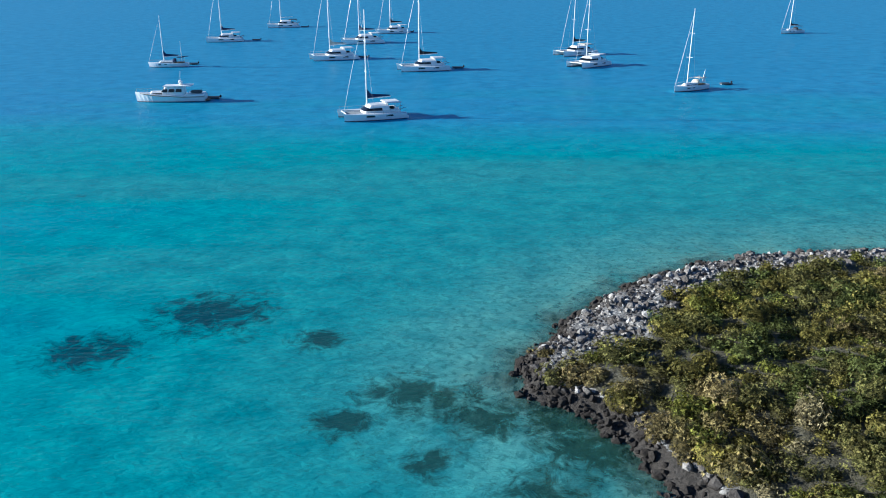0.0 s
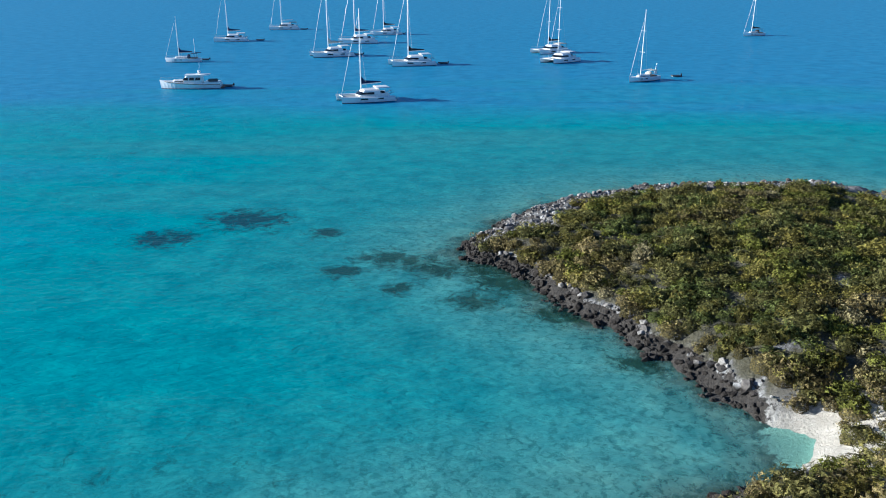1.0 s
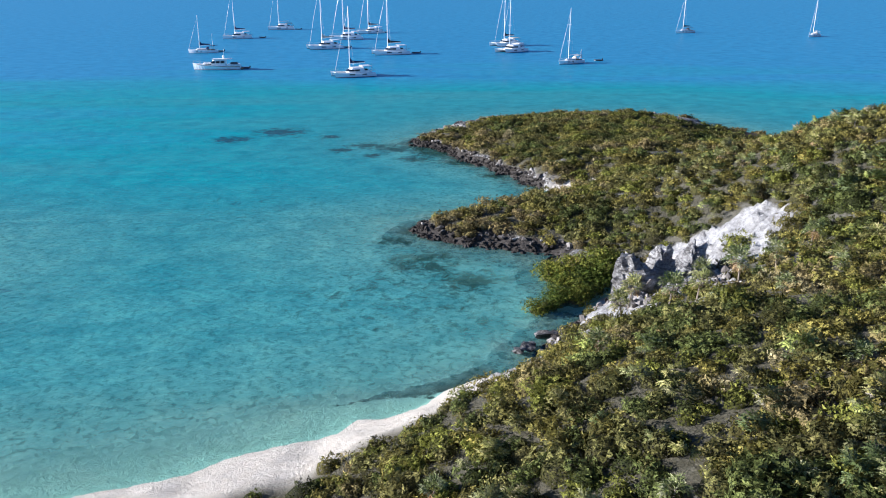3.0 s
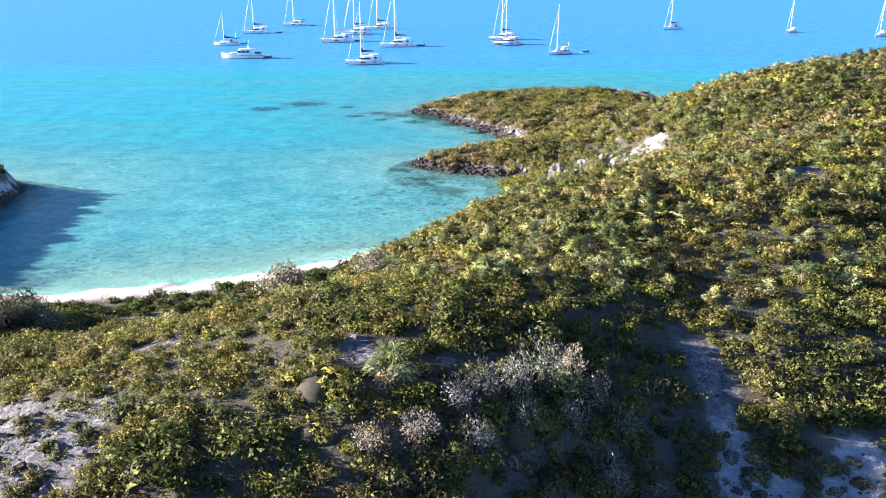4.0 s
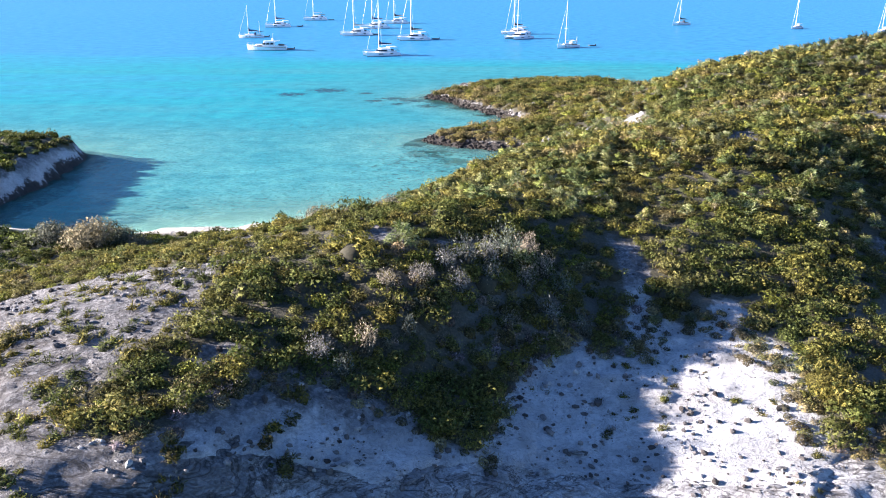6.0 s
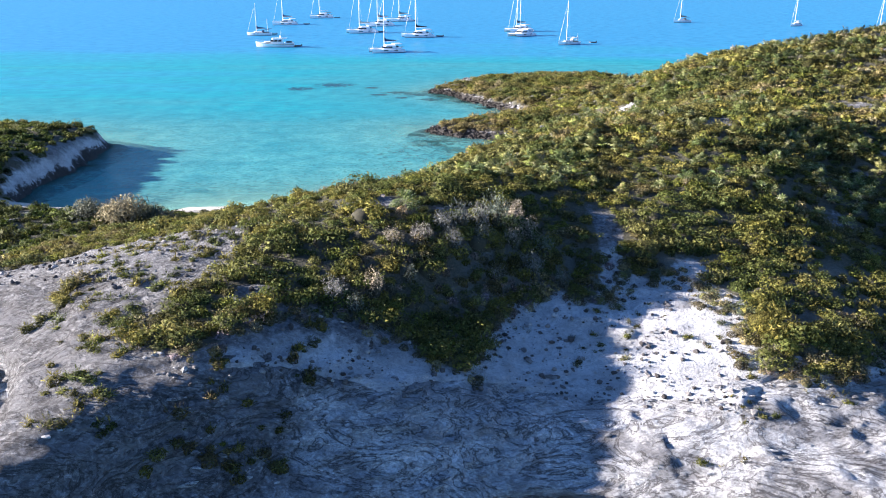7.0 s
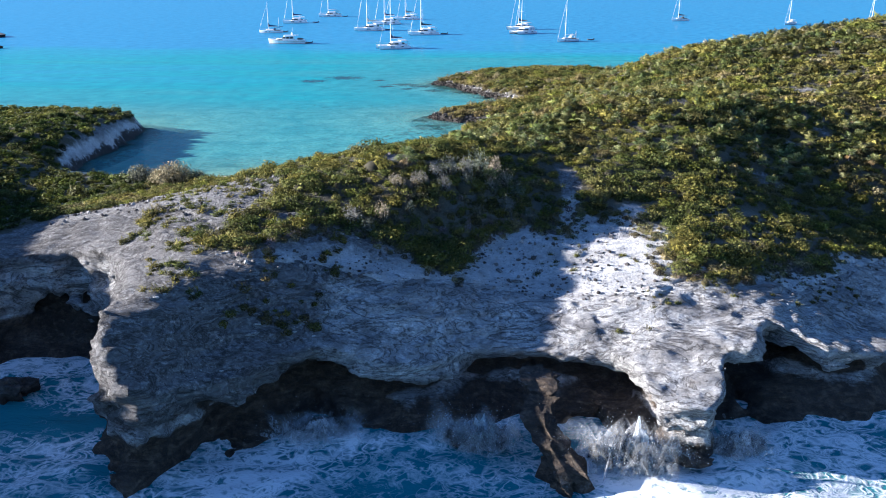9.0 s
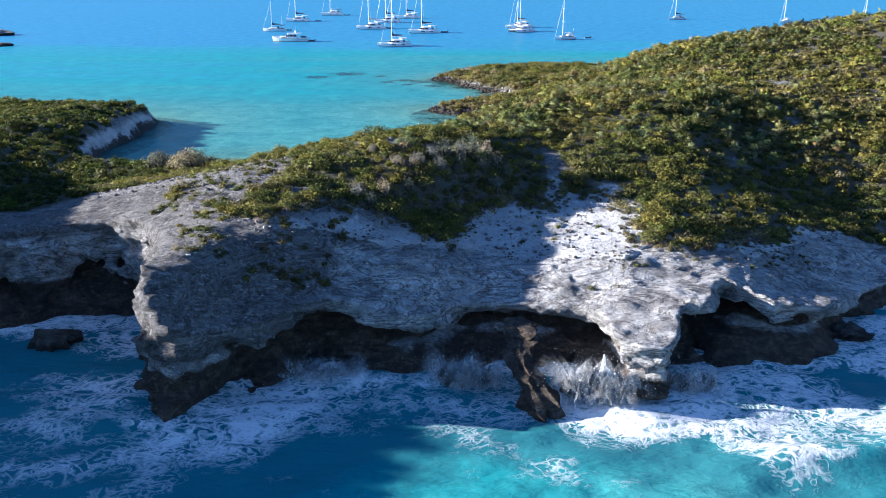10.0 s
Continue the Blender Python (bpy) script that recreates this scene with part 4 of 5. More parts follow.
def buttress(name, spine, radii, seed, label, mat=M_cliff):
    """A leaning rib of rock along a spine."""
    rings = []
    for k, ((x, y, z), r) in enumerate(zip(curve_through(spine, 0.25), np.interp(np.linspace(0, 1, len(curve_through(spine, 0.25))), np.linspace(0, 1, len(radii)), radii))):
        a = np.linspace(0, 2 * math.pi, 20, endpoint=False)
        rr = r * (0.75 + 0.6 * np.abs(fractal(np.cos(a) * 1.6 + seed, np.sin(a) * 1.6, z * 1.1 + k * 0.2, 4, 0.7, seed)) + 0.25 * rough(np.floor(a * 1.6), np.floor(k / 4), 0, seed))
        rings.append([(x + rr[i] * math.cos(a[i]), y + rr[i] * math.sin(a[i]), z + 0.15 * float(rough(a[i] * 3, k * 0.3, 0, seed))) for i in range(20)])
    ob = part(name, loft(rings), mat)
    zs = np.array([v.co.z for v in ob.data.vertices])
    give(ob.data, "stain_or_shade", np.full(len(zs), 0.8))
    shade(ob.data, False)
    return tagged(ob, label, "rock", kind="structure")


buttress("rock_pillar", [(18.6, -122.6, 3.4), (18.7, -124.6, 2.8), (18.4, -126.4, 2.2), (19.2, -128.4, 1.5), (19.8, -129.8, 0.7), (20.0, -130.6, -1.2)], (1.3, 0.9, 0.85, 0.9, 1.0, 1.4), 61, "thin brown rock pillar leaning out of the sea cliff")

# ---- scrub ----
def bush_shape(seed, leaves, leaf, lobes, wide=1.0, tall=0.75, spiky=0.0, tri=False):
    """Leaf blades over a few rounded lobes, round a core coloured dark for inner shade: vertices, quads, and 1 for leaf
    or 0 for core.
    """
    r = np.random.RandomState(seed)
    c = np.stack([r.uniform(-0.6, 0.6, lobes) * wide, r.uniform(-0.6, 0.6, lobes) * wide, r.uniform(0.15, 0.55, lobes) * tall], 1)
    s = r.uniform(0.38, 0.62, lobes)
    k = r.randint(lobes, size=leaves)
    n = r.normal(size=(leaves, 3))
    n[:, 2] = np.abs(n[:, 2]) * 0.9 - 0.15
    n /= np.linalg.norm(n, axis=1)[:, None]
    p = c[k] + n * (s[k] * r.uniform(0.72, 1.1, leaves))[:, None] * np.array([1, 1, tall])
    u = np.cross(n + r.normal(scale=0.42, size=(leaves, 3)), r.normal(size=(leaves, 3)))
    u /= np.linalg.norm(u, axis=1)[:, None] + 1e-6
    w = np.cross(n + r.normal(scale=0.4, size=(leaves, 3)), u)
    w /= np.linalg.norm(w, axis=1)[:, None] + 1e-6
    size = (leaf * r.uniform(0.6, 1.4, leaves))[:, None]
    if spiky:
        w = n * spiky + w * 0.3
        u, w = u * 0.25, w * 1.8
    u = np.where((np.cross(w, u) * n).sum(1)[:, None] < 0, -u, u)
    v = np.stack([p - u * size * 0.5, p + w * size * 0.55 - n * size * 0.15, p + u * size * 0.5, p - w * size * 0.55], 1).reshape(-1, 3)
    f = np.arange(leaves * 4).reshape(-1, 4)
    if tri:
        v = v.reshape(-1, 4, 3)[:, :3].reshape(-1, 3)
        f = np.arange(leaves * 3).reshape(-1, 3)
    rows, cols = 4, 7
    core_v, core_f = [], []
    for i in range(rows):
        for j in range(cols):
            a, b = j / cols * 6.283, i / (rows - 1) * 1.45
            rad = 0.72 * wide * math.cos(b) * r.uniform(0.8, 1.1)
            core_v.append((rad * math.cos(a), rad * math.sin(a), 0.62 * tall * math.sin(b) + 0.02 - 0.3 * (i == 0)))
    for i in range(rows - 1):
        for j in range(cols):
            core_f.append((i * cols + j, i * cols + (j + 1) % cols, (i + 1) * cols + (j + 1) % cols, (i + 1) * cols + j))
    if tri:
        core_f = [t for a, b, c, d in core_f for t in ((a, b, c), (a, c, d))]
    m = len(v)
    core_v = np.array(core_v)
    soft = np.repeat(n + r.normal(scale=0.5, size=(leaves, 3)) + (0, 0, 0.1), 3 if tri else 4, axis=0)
    # The core's 0.4 tone puts the shade inside the bush into its colour.
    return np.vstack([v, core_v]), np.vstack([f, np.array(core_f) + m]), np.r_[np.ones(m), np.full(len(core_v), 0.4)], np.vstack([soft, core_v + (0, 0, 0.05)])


def soften(mesh, normals):
    """Leaves take the light of the clump that they belong to."""
    shade(mesh)
    normals = normals / (np.linalg.norm(normals, axis=1)[:, None] + 1e-6)
    mesh.normals_split_custom_set_from_vertices(normals.astype(np.float32))


FINE = [bush_shape(200 + k, 250, 0.2, 5 + k % 3, 1.0, 0.7 + 0.12 * (k % 3), 0.0, True) for k in range(8)]
COARSE = [bush_shape(300 + k, 150, 0.26, 5 + k % 3, 1.0, 0.65 + 0.12 * (k % 3), 0.0, True) for k in range(8)]
GRASSY = [bush_shape(400 + k, 46, 0.42, 4, 1.0, 0.7, 1.0) for k in range(4)]


def tones(n, x, y):
    """A colour for every bush: olive, yellow-green, deep green, a few grey or dry."""
    kinds = np.array([(0.62, 0.8, 0.6), (0.95, 1.0, 0.85), (1.15, 1.12, 0.75), (1.05, 1.2, 0.6), (0.8, 0.8, 0.7), (1.35, 1.28, 0.8), (1.2, 1.08, 1.15), (1.5, 1.42, 2.0), (1.45, 1.28, 1.5)])
    pick = np.clip(rng.rand(n) * 0.75 + 0.125 + 0.3 * fractal(x / 8, y / 8, 0, 2, 0.5, 91), 0, 1)
    k = np.digitize(pick, (0.24, 0.42, 0.55, 0.66, 0.76, 0.84, 0.91, 0.96))
    coast = shore(x, y)
    grey = (coast > 0) & (coast < 3.2) & (y > -30) & (rng.rand(n) < 0.6)
    k = np.where(grey, np.where(rng.rand(n) < 0.5, 6, 8), k)
    return kinds[k] * rng.uniform(0.65, 1.3, (n, 1))


# The last argument multiplies every bush's tone; below 1 darkens the whole patch.
def scrub(name, px, py, sizes, shapes, label, mat=M_scrub, tone_scale=(1, 1, 1)):
    n = len(px)
    pz = stand(px, py)
    tint = tones(n, px, py) * tone_scale
    vs, fs, cs, ns, at = [], [], [], [], 0
    for k in range(n):
        v, f, core, nv = shapes[rng.randint(len(shapes))]
        s = sizes[k]
        a = rng.uniform(0, 6.28)
        ns.append(turned(nv, a).astype(np.float32))
        w = turned(v, a) * (s * np.array([1, 1, rng.uniform(0.7, 1.2)])) + (px[k], py[k], pz[k] - 0.1)
        vs.append(w.astype(np.float32))
        fs.append(f + at)
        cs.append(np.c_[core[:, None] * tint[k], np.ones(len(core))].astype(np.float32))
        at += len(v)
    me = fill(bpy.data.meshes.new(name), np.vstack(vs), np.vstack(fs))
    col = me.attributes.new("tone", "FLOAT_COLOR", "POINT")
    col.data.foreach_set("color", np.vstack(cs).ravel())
    soften(me, np.vstack(ns))
    return thing(name, me, mat, label, "scrub", "stuff")


def spread(x0, x1, y0, y1, gap):
    """Uneven rows of places where plants grow."""
    a, b = np.meshgrid(np.arange(x0, x1, gap), np.arange(y0, y1, gap))
    a, b = a.ravel() + rng.uniform(-0.48, 0.48, a.size) * gap, b.ravel() + rng.uniform(-0.48, 0.48, b.size) * gap
    d, e = shore(a, b), brow(a, b)
    sandy = smooth(-b, 43, 47) * smooth(a, -46, -43) * (1 - smooth(a, 14, 17))
    ok = (d > np.where(sandy > 0.5, 7.0, 1.4)) & (e > 2) & (rng.rand(a.size) > bare_zones(a, b, d, e) * 1.02)
    return a[ok], b[ok]


# near slopes, in small leaves
nx_, ny_ = spread(-26, 58, -116, -72, 1.0)
near_size = rng.uniform(0.42, 0.85, len(nx_)) * (1 + 0.3 * rough(nx_ / 5, ny_ / 5, 0, 92)) + 0.6 * rng.rand(len(nx_)) ** 5
loose = (nx_ < 26) | (ny_ < -108) | (rng.rand(len(nx_)) > 0.18)
nx_, ny_, near_size = nx_[loose], ny_[loose], near_size[loose]
near_size = np.where(nx_ > 26, near_size * rng.uniform(0.85, 1.25, len(nx_)), near_size)
single = (nx_ > -8) & (nx_ < 44) & (ny_ > -113) & (ny_ < -84) & (rng.rand(len(nx_)) < 0.3)
single &= np.cumsum(single) <= 280
scrub("ridge_scrub", nx_[~single], ny_[~single], near_size[~single], FINE, "dense olive and yellow-green coastal scrub on the ridge")
MIDDLE = [bush_shape(340 + k, 220, 0.22, 5 + k % 3, 1.0, 0.65 + 0.12 * (k % 3), 0.0, True) for k in range(8)]
SPARSE = [bush_shape(360 + k, 62, 0.38, 5, 1.0, 0.7, 0.0, True) for k in range(6)]
fx_, fy_ = spread(2, 112, -72, 76, 1.3)
fk = (fx_ < 75 + 0.3 * (fy_ + 72)) & (np.hypot(fx_ - 8, (fy_ + 5)) < 130)
near_point = (fy_ > 20) & (fx_ < 48)
far_side = (fx_ > 56) & ~near_point
fs_ = rng.uniform(0.65, 1.15, len(fx_)) * (1 + 0.3 * rough(fx_ / 5, fy_ / 5, 0, 93)) + 0.95 * rng.rand(len(fx_)) ** 4 + 0.1 * near_point
for pick, shapes, name, label in ((near_point, MIDDLE, "point_scrub", "low olive-green scrub over the rocky point"), (far_side, SPARSE, "hilltop_scrub", "green scrub over the far side of the hill"),
                                  (~near_point & ~far_side, COARSE, "headland_scrub", "low wind-shaped green scrub over the hill and headlands")):
    scrub(name, fx_[fk & pick], fy_[fk & pick], fs_[fk & pick], shapes, label)
gx_, gy_ = spread(58, 135, -100, -72, 1.7)
scrub("eastern_scrub", gx_, gy_, rng.uniform(0.8, 1.5, len(gx_)), COARSE, "green scrub on the eastern slope")
lx_, ly_ = spread(-80, 2, -116, -14, 1.5)
lk = (lx_ < -26) | (ly_ > -72)
near_west = lk & (lx_ > -62) & ((ly_ > -75) | (lx_ > -38))
scrub("western_scrub", lx_[near_west], ly_[near_west], rng.uniform(0.7, 1.0, near_west.sum()) + 0.9 * rng.rand(near_west.sum()) ** 5, COARSE, "dark green scrub behind the beach and on the western point", M_scrub, (0.5, 0.62, 0.5))
lk &= ~near_west
scrub("inland_scrub", lx_[lk], ly_[lk], rng.uniform(0.8, 1.3, lk.sum()), SPARSE, "dark green scrub over the western hill", M_scrub, (0.6, 0.7, 0.55))
# the same scrub goes on over the rest of the island
WILD = [bush_shape(380 + k, 36, 0.55, 5, 1.0, 0.7, 0.0, True) for k in range(5)]
ox_, oy_ = spread(-168, -80, -126, -8, 2.7)
scrub("outer_western_scrub", ox_, oy_, rng.uniform(1.2, 2.0, len(ox_)), WILD, "green scrub over the western part of the island")
ox_, oy_ = spread(58, 168, -100, 76, 3.0)
ok_ = (ox_ > 75 + 0.3 * (oy_ + 72)) & (oy_ > -72) | (ox_ > 135)
scrub("outer_eastern_scrub", ox_[ok_], oy_[ok_], rng.uniform(1.3, 2.2, ok_.sum()), WILD, "green scrub over the eastern part of the island")
# sparse tufts on the bare rock
tx_, ty_ = rng.uniform(-14, 46, 2000), rng.uniform(-124, -98, 2000)
te = brow(tx_, ty_)
tk = (te > 1.5) & (bare_zones(tx_, ty_, shore(tx_, ty_), te) > 0.6) & (fractal(tx_ / 4, ty_ / 4, 0, 2, 0.5, 95) > 0.2 - 0.5 * (tx_ < 4))
scrub("rock_tufts", tx_[tk], ty_[tk], rng.uniform(0.15, 0.5, tk.sum()) * np.where(tx_[tk] < 4, 1.35, 0.9), GRASSY, "small dry tufts in cracks of the white rock")


# dry grey-brown shrubs along the edge of the bare rock
dx_, dy_ = rng.uniform(-8, 52, 5000), rng.uniform(-118, -96, 5000)
margin = inside(dx_, dy_, BARE_SLOPE)
dk = (np.abs(margin + 0.3) < 1.5) & (rng.rand(5000) < 0.75)
dk |= (dx_ > 5) & (dx_ < 20) & (margin < 0) & (margin > -7) & (rng.rand(5000) < 0.3)
scrub("dry_shrubs", dx_[dk], dy_[dk], rng.uniform(0.3, 0.75, dk.sum()), [bush_shape(460 + k, 100, 0.25, 5, 0.9, 0.9, 0.8, True) for k in range(5)], "dry grey-brown shrubs and grass along the edge of the bare rock", M_dry)
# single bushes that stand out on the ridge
# Near-black dome colour stands in for shade between the leaves.
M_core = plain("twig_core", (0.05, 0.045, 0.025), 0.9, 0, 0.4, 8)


def bush(name, shape, mat, label, m, group):
    v, f, core, nv = shape
    top = new(name)
    top.matrix_world = m
    leaves = f[(core[f[:, 0]] > 0.5)]
    me = fill(bpy.data.meshes.new("leaves"), v[: leaves.max() + 1], leaves)
    soften(me, nv[: leaves.max() + 1])
    me.materials.append(mat)
    a = new("leaves", me)
    a.parent = top
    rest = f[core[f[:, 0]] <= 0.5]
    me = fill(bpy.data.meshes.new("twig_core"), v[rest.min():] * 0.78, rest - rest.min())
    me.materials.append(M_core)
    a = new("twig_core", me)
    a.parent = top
    return tagged(top, label, "bush", group)


def seat(x, y, s, flat=1.0):
    return Matrix.LocRotScale((x, y, float(stand(x, y)) - 0.08), Euler((0, 0, rng.uniform(0, 6.28))), (s, s, s * flat))


LUSH = [bush_shape(500 + k, 320, 0.2, 6, 1.0, 0.8, 0.0, True) for k in range(6)]
makers = []
edge_row = [(-6.4, -115), (-4.6, -116), (-2.6, -116.2), (-1, -114), (0.6, -111.8), (2.4, -110.6), (4.4, -109.6), (6.4, -109.8), (8.6, -110.6), (10.4, -111.6), (12.2, -112.4), (12.8, -110), (13.4, -107.4), (14.6, -104.6), (16.6, -103)]
for k, (x, y) in enumerate(edge_row):
    bush("edge_bush", bush_shape(520 + k, 420, 0.18, 7, 1.0, 0.85, 0.0, True), M_bush, "dense rounded green bush on the rim of bare rock", seat(x, y, 1.05 + 0.3 * ((k * 7) % 5) / 5), "bushes along the rock rim")
sx_, sy_, ss_ = nx_[single], ny_[single], near_size[single] * 1.15
for k in range(len(sx_)):
    m = seat(sx_[k], sy_[k], ss_[k])
    if k < 6:
        makers.append(bush("bush", LUSH[k], M_bush, "rounded green coastal bush among scrub", m, "bushes on the ridge"))
    else:
        copy_thing(makers[k % 6], m)
# silvery dead-looking shrubs in the shade below the ridge
SILVER = [bush_shape(600 + k, 1000, 0.2, 10, 0.7, 1.2, 0.55, True) for k in range(3)]
for k, (x, y, s) in enumerate(((7.4, -102.4, 0.9), (9.2, -101.2, 0.9), (10.8, -99.4, 1.1), (12.2, -98.2, 1.2), (13.4, -97.6, 1.2), (14.8, -96.6, 1.3), (15.9, -95.6, 1.3), (17.2, -96.4, 1.1),
                               (18.4, -98.0, 0.9), (13.8, -99.6, 1.0), (16.0, -98.4, 1.0), (11.6, -101.2, 0.8), (4.4, -109.2, 1.1), (5.6, -109.8, 0.9), (6.6, -107.4, 0.8), (19.4, -101.0, 0.8),
                               (14.6, -102.2, 0.8), (17.4, -100.8, 0.9), (8.6, -105.4, 0.7))):
    m = seat(x, y, s * 0.95, 1.35)
    if k < 3:
        makers.append(bush("silver_bush", SILVER[k], M_silver, "upright silver-grey bush in the ridge's shade", m, "silver bushes"))
    else:
        copy_thing(makers[-3 + k % 3], m)
# grey bay shrubs behind the beach
GREY = [bush_shape(620 + k, 2200, 0.12, 14, 1.0, 0.9, 0.0, True) for k in range(2)]
for k, (x, y, s) in enumerate(((-22.0, -73.4, 1.8), (-19.8, -74.6, 1.4), (-24.2, -75.4, 1.5), (-4.2, -65.4, 1.6), (4.4, -67.6, 1.0), (-29, -74, 1.5))):
    m = seat(x, y, s, 1.1)
    if k < 2:
        makers.append(bush("bay_shrub", GREY[k], M_grey, "large grey-leaved shrub behind the white beach", m, "grey shrubs behind the beach"))
    else:
        copy_thing(makers[-2 + k % 2], m)
# mangroves at the foot of the second headland
MANG = [bush_shape(640 + k, 1300, 0.14, 14, 1.0, 0.95, 0.0, True) for k in range(2)]
for k, (x, y, s) in enumerate(((20.2, -20.6, 1.4), (22.0, -20.6, 1.6), (24.0, -21.6, 1.6), (19.6, -22.4, 1.2), (21.6, -22.6, 1.5), (23.6, -23.6, 1.5), (21.4, -24.6, 1.4), (23.2, -25.6, 1.3),
                               (20.4, -26.4, 1.3), (22.0, -26.8, 1.2), (19.6, -28.2, 1.2), (21.0, -28.4, 1.0), (18.4, -29.6, 1.0), (17.2, -30.6, 0.9), (25.4, -22.6, 1.5))):
    m = Matrix.LocRotScale((x, y, max(0.0, float(land(x, y))) - 0.05), Euler((0, 0, k * 1.3)), (s, s, s))
    if k < 2:
        makers.append(bush("mangrove", MANG[k], M_mangrove, "round green mangrove standing in shallow water", m, "mangroves"))
    else:
        copy_thing(makers[-2 + k % 2], m)


# ---- thatch palms ----
def fan(r, size, lift):
    """One fan leaf: stalk and pleated blades, drooping at the tips."""
    verts, faces = [], []
    a0 = r.uniform(0, 6.283)
    n, half = 9, 1.9
    stalk = size * 0.75
    hub = Vector((math.cos(a0) * math.cos(lift), math.sin(a0) * math.cos(lift), math.sin(lift))) * stalk
    fwd = hub.normalized()
    side = fwd.cross(Vector((0, 0, 1))).normalized()
    up = side.cross(fwd)
    verts += [Vector((0, 0, 0)) - side * 0.02, Vector((0, 0, 0)) + side * 0.02, hub + side * 0.015, hub - side * 0.015]
    faces.append((0, 1, 2, 3))
    for k in range(n):
        a = -half + 2 * half * k / (n - 1)
        way = fwd * math.cos(a) + side * math.sin(a)
        across = side * math.cos(a) - fwd * math.sin(a)
        ln = size * (0.75 + 0.25 * math.cos(a)) * r.uniform(0.85, 1.1)
        b = len(verts)
        verts += [hub, hub + way * ln * 0.55 + across * ln * 0.13 + up * 0.05 * ln, hub + way * ln - Vector((0, 0, 0.22 * ln)), hub + way * ln * 0.55 - across * ln * 0.13]
        faces.append((b, b + 1, b + 2, b + 3))
    return verts, faces


def palm(seed, height, m, group="thatch palms"):
    r = random.Random(seed)
    top = new("thatch_palm")
    top.matrix_world = m
    lean = (r.uniform(-0.12, 0.12) * height, r.uniform(-0.12, 0.12) * height)
    part("trunk", tube([(0, 0, -0.2), (lean[0] * 0.4, lean[1] * 0.4, height * 0.5), (*lean, height)], [0.11, 0.085, 0.08], 7), M_bark, top)
    for name, mat, count, lo, hi, size in (("crown", M_palm, 17, -0.25, 1.35, 1.0), ("dry_leaves", M_thatch, 6, -1.2, -0.5, 0.7)):
        bm = bmesh.new()
        for k in range(count):
            vs, fs = fan(r, size * r.uniform(0.8, 1.15), r.uniform(lo, hi))
            made = [bm.verts.new(v + Vector((*lean, height))) for v in vs]
            for f in fs:
                bm.faces.new([made[i] for i in f])
        part(name, bm, mat, top, "" if name == "crown" else "brown hanging dry leaves")
    return tagged(top, "thatch palm with pale green fan leaves among scrub", "palm", group)


protos = []
px_, py_ = rng.uniform(-4, 78, 2600), rng.uniform(-86, 22, 2600)
pd_, pe_ = shore(px_, py_), brow(px_, py_)
hill = np.where((py_ > -60) & (py_ < -30), 0.25, 1.0) * smooth(land(px_, py_), 3.5, 9.0) * (0.25 + smooth(fractal(px_ / 12, py_ / 12, 0, 2, 0.5, 97), -0.2, 0.5))
pk = (pd_ > 6) & (rng.rand(2600) < hill) & (bare_zones(px_, py_, pd_, pe_) < 0.4) & (px_ < 62 + 0.3 * (py_ + 80))
pts = list(zip(px_[pk], py_[pk]))[:275]
pts += [(23.4, -38.2), (27.8, -42.2), (31.8, -37.8), (24.6, -44.4), (21.6, -43.4), (26.2, -45.4), (29.6, -44.0), (33.4, -41.4), (6.4, -76.0), (8.0, -98.6), (15.8, -96.6), (-1.0, -78.0)]
heights = (0.9, 1.3, 0.7, 1.7, 1.1, 2.6)
for k, (x, y) in enumerate(pts):
    m = Matrix.LocRotScale((x, y, float(land(x, y)) - 0.05), Euler((0, 0, (k * 2.4) % 6.28)), (0.75, 0.75, 0.75) if k < 6 else ((0.85 if k >= len(pts) - 12 else 0.55) + 0.3 * ((k * 7) % 10) / 10,) * 3)
    if k < 6:
        protos.append(palm(700 + k, heights[k], m))
    else:
        copy_thing(protos[5] if k >= len(pts) - 12 and k < len(pts) - 4 else protos[k % 5], m)

# low palms too many to count, over the hill
lx_, ly_ = rng.uniform(8, 100, 5200), rng.uniform(-88, 20, 5200)
ld_, le_ = shore(lx_, ly_), brow(lx_, ly_)
lw = smooth(land(lx_, ly_), 4.0, 8.5) * (0.1 + smooth(fractal(lx_ / 9, ly_ / 9, 0, 2, 0.5, 98), -0.1, 0.5))
lk = (ld_ > 7) & (rng.rand(5200) < lw * np.where(ly_ < -74, 0.4, 1.0)) & (bare_zones(lx_, ly_, ld_, le_) < 0.4) & (lx_ < 70 + 0.3 * (ly_ + 80)) & ((ly_ < -60) | (ly_ > -30) | (rng.rand(5200) < 0.08))
low_palms = []
for k in range(5):
    r5, vv, ff = random.Random(800 + k), [], []
    for j in range(9):
        a_, b_ = fan(r5, 0.95 * r5.uniform(0.8, 1.2), r5.uniform(-0.1, 1.3))
        ff += [[i + len(vv) for i in f] for f in b_]
        vv += [tuple(v + Vector((0, 0, 1.25))) for v in a_]
    low_palms.append((np.array(vv), np.array(ff), np.ones(len(vv)), np.array(vv) - (0, 0, 0.3)))
scrub("low_palms", lx_[lk], ly_[lk], rng.uniform(0.4, 0.75, lk.sum()), low_palms, "pale fan palms scattered through the hillside scrub", M_fronds)

# driftwood on the point
drift = part("driftwood", tube([(6.4, 48.6, 0.75), (7.3, 48.0, 0.95), (8.4, 46.6, 1.0), (9.3, 45.6, 1.25), (9.9, 45.9, 1.7)], [0.05, 0.12, 0.16, 0.13, 0.05], 8), M_drift)
tagged(drift, "bleached white driftwood trunk lying on shore rocks", "driftwood")


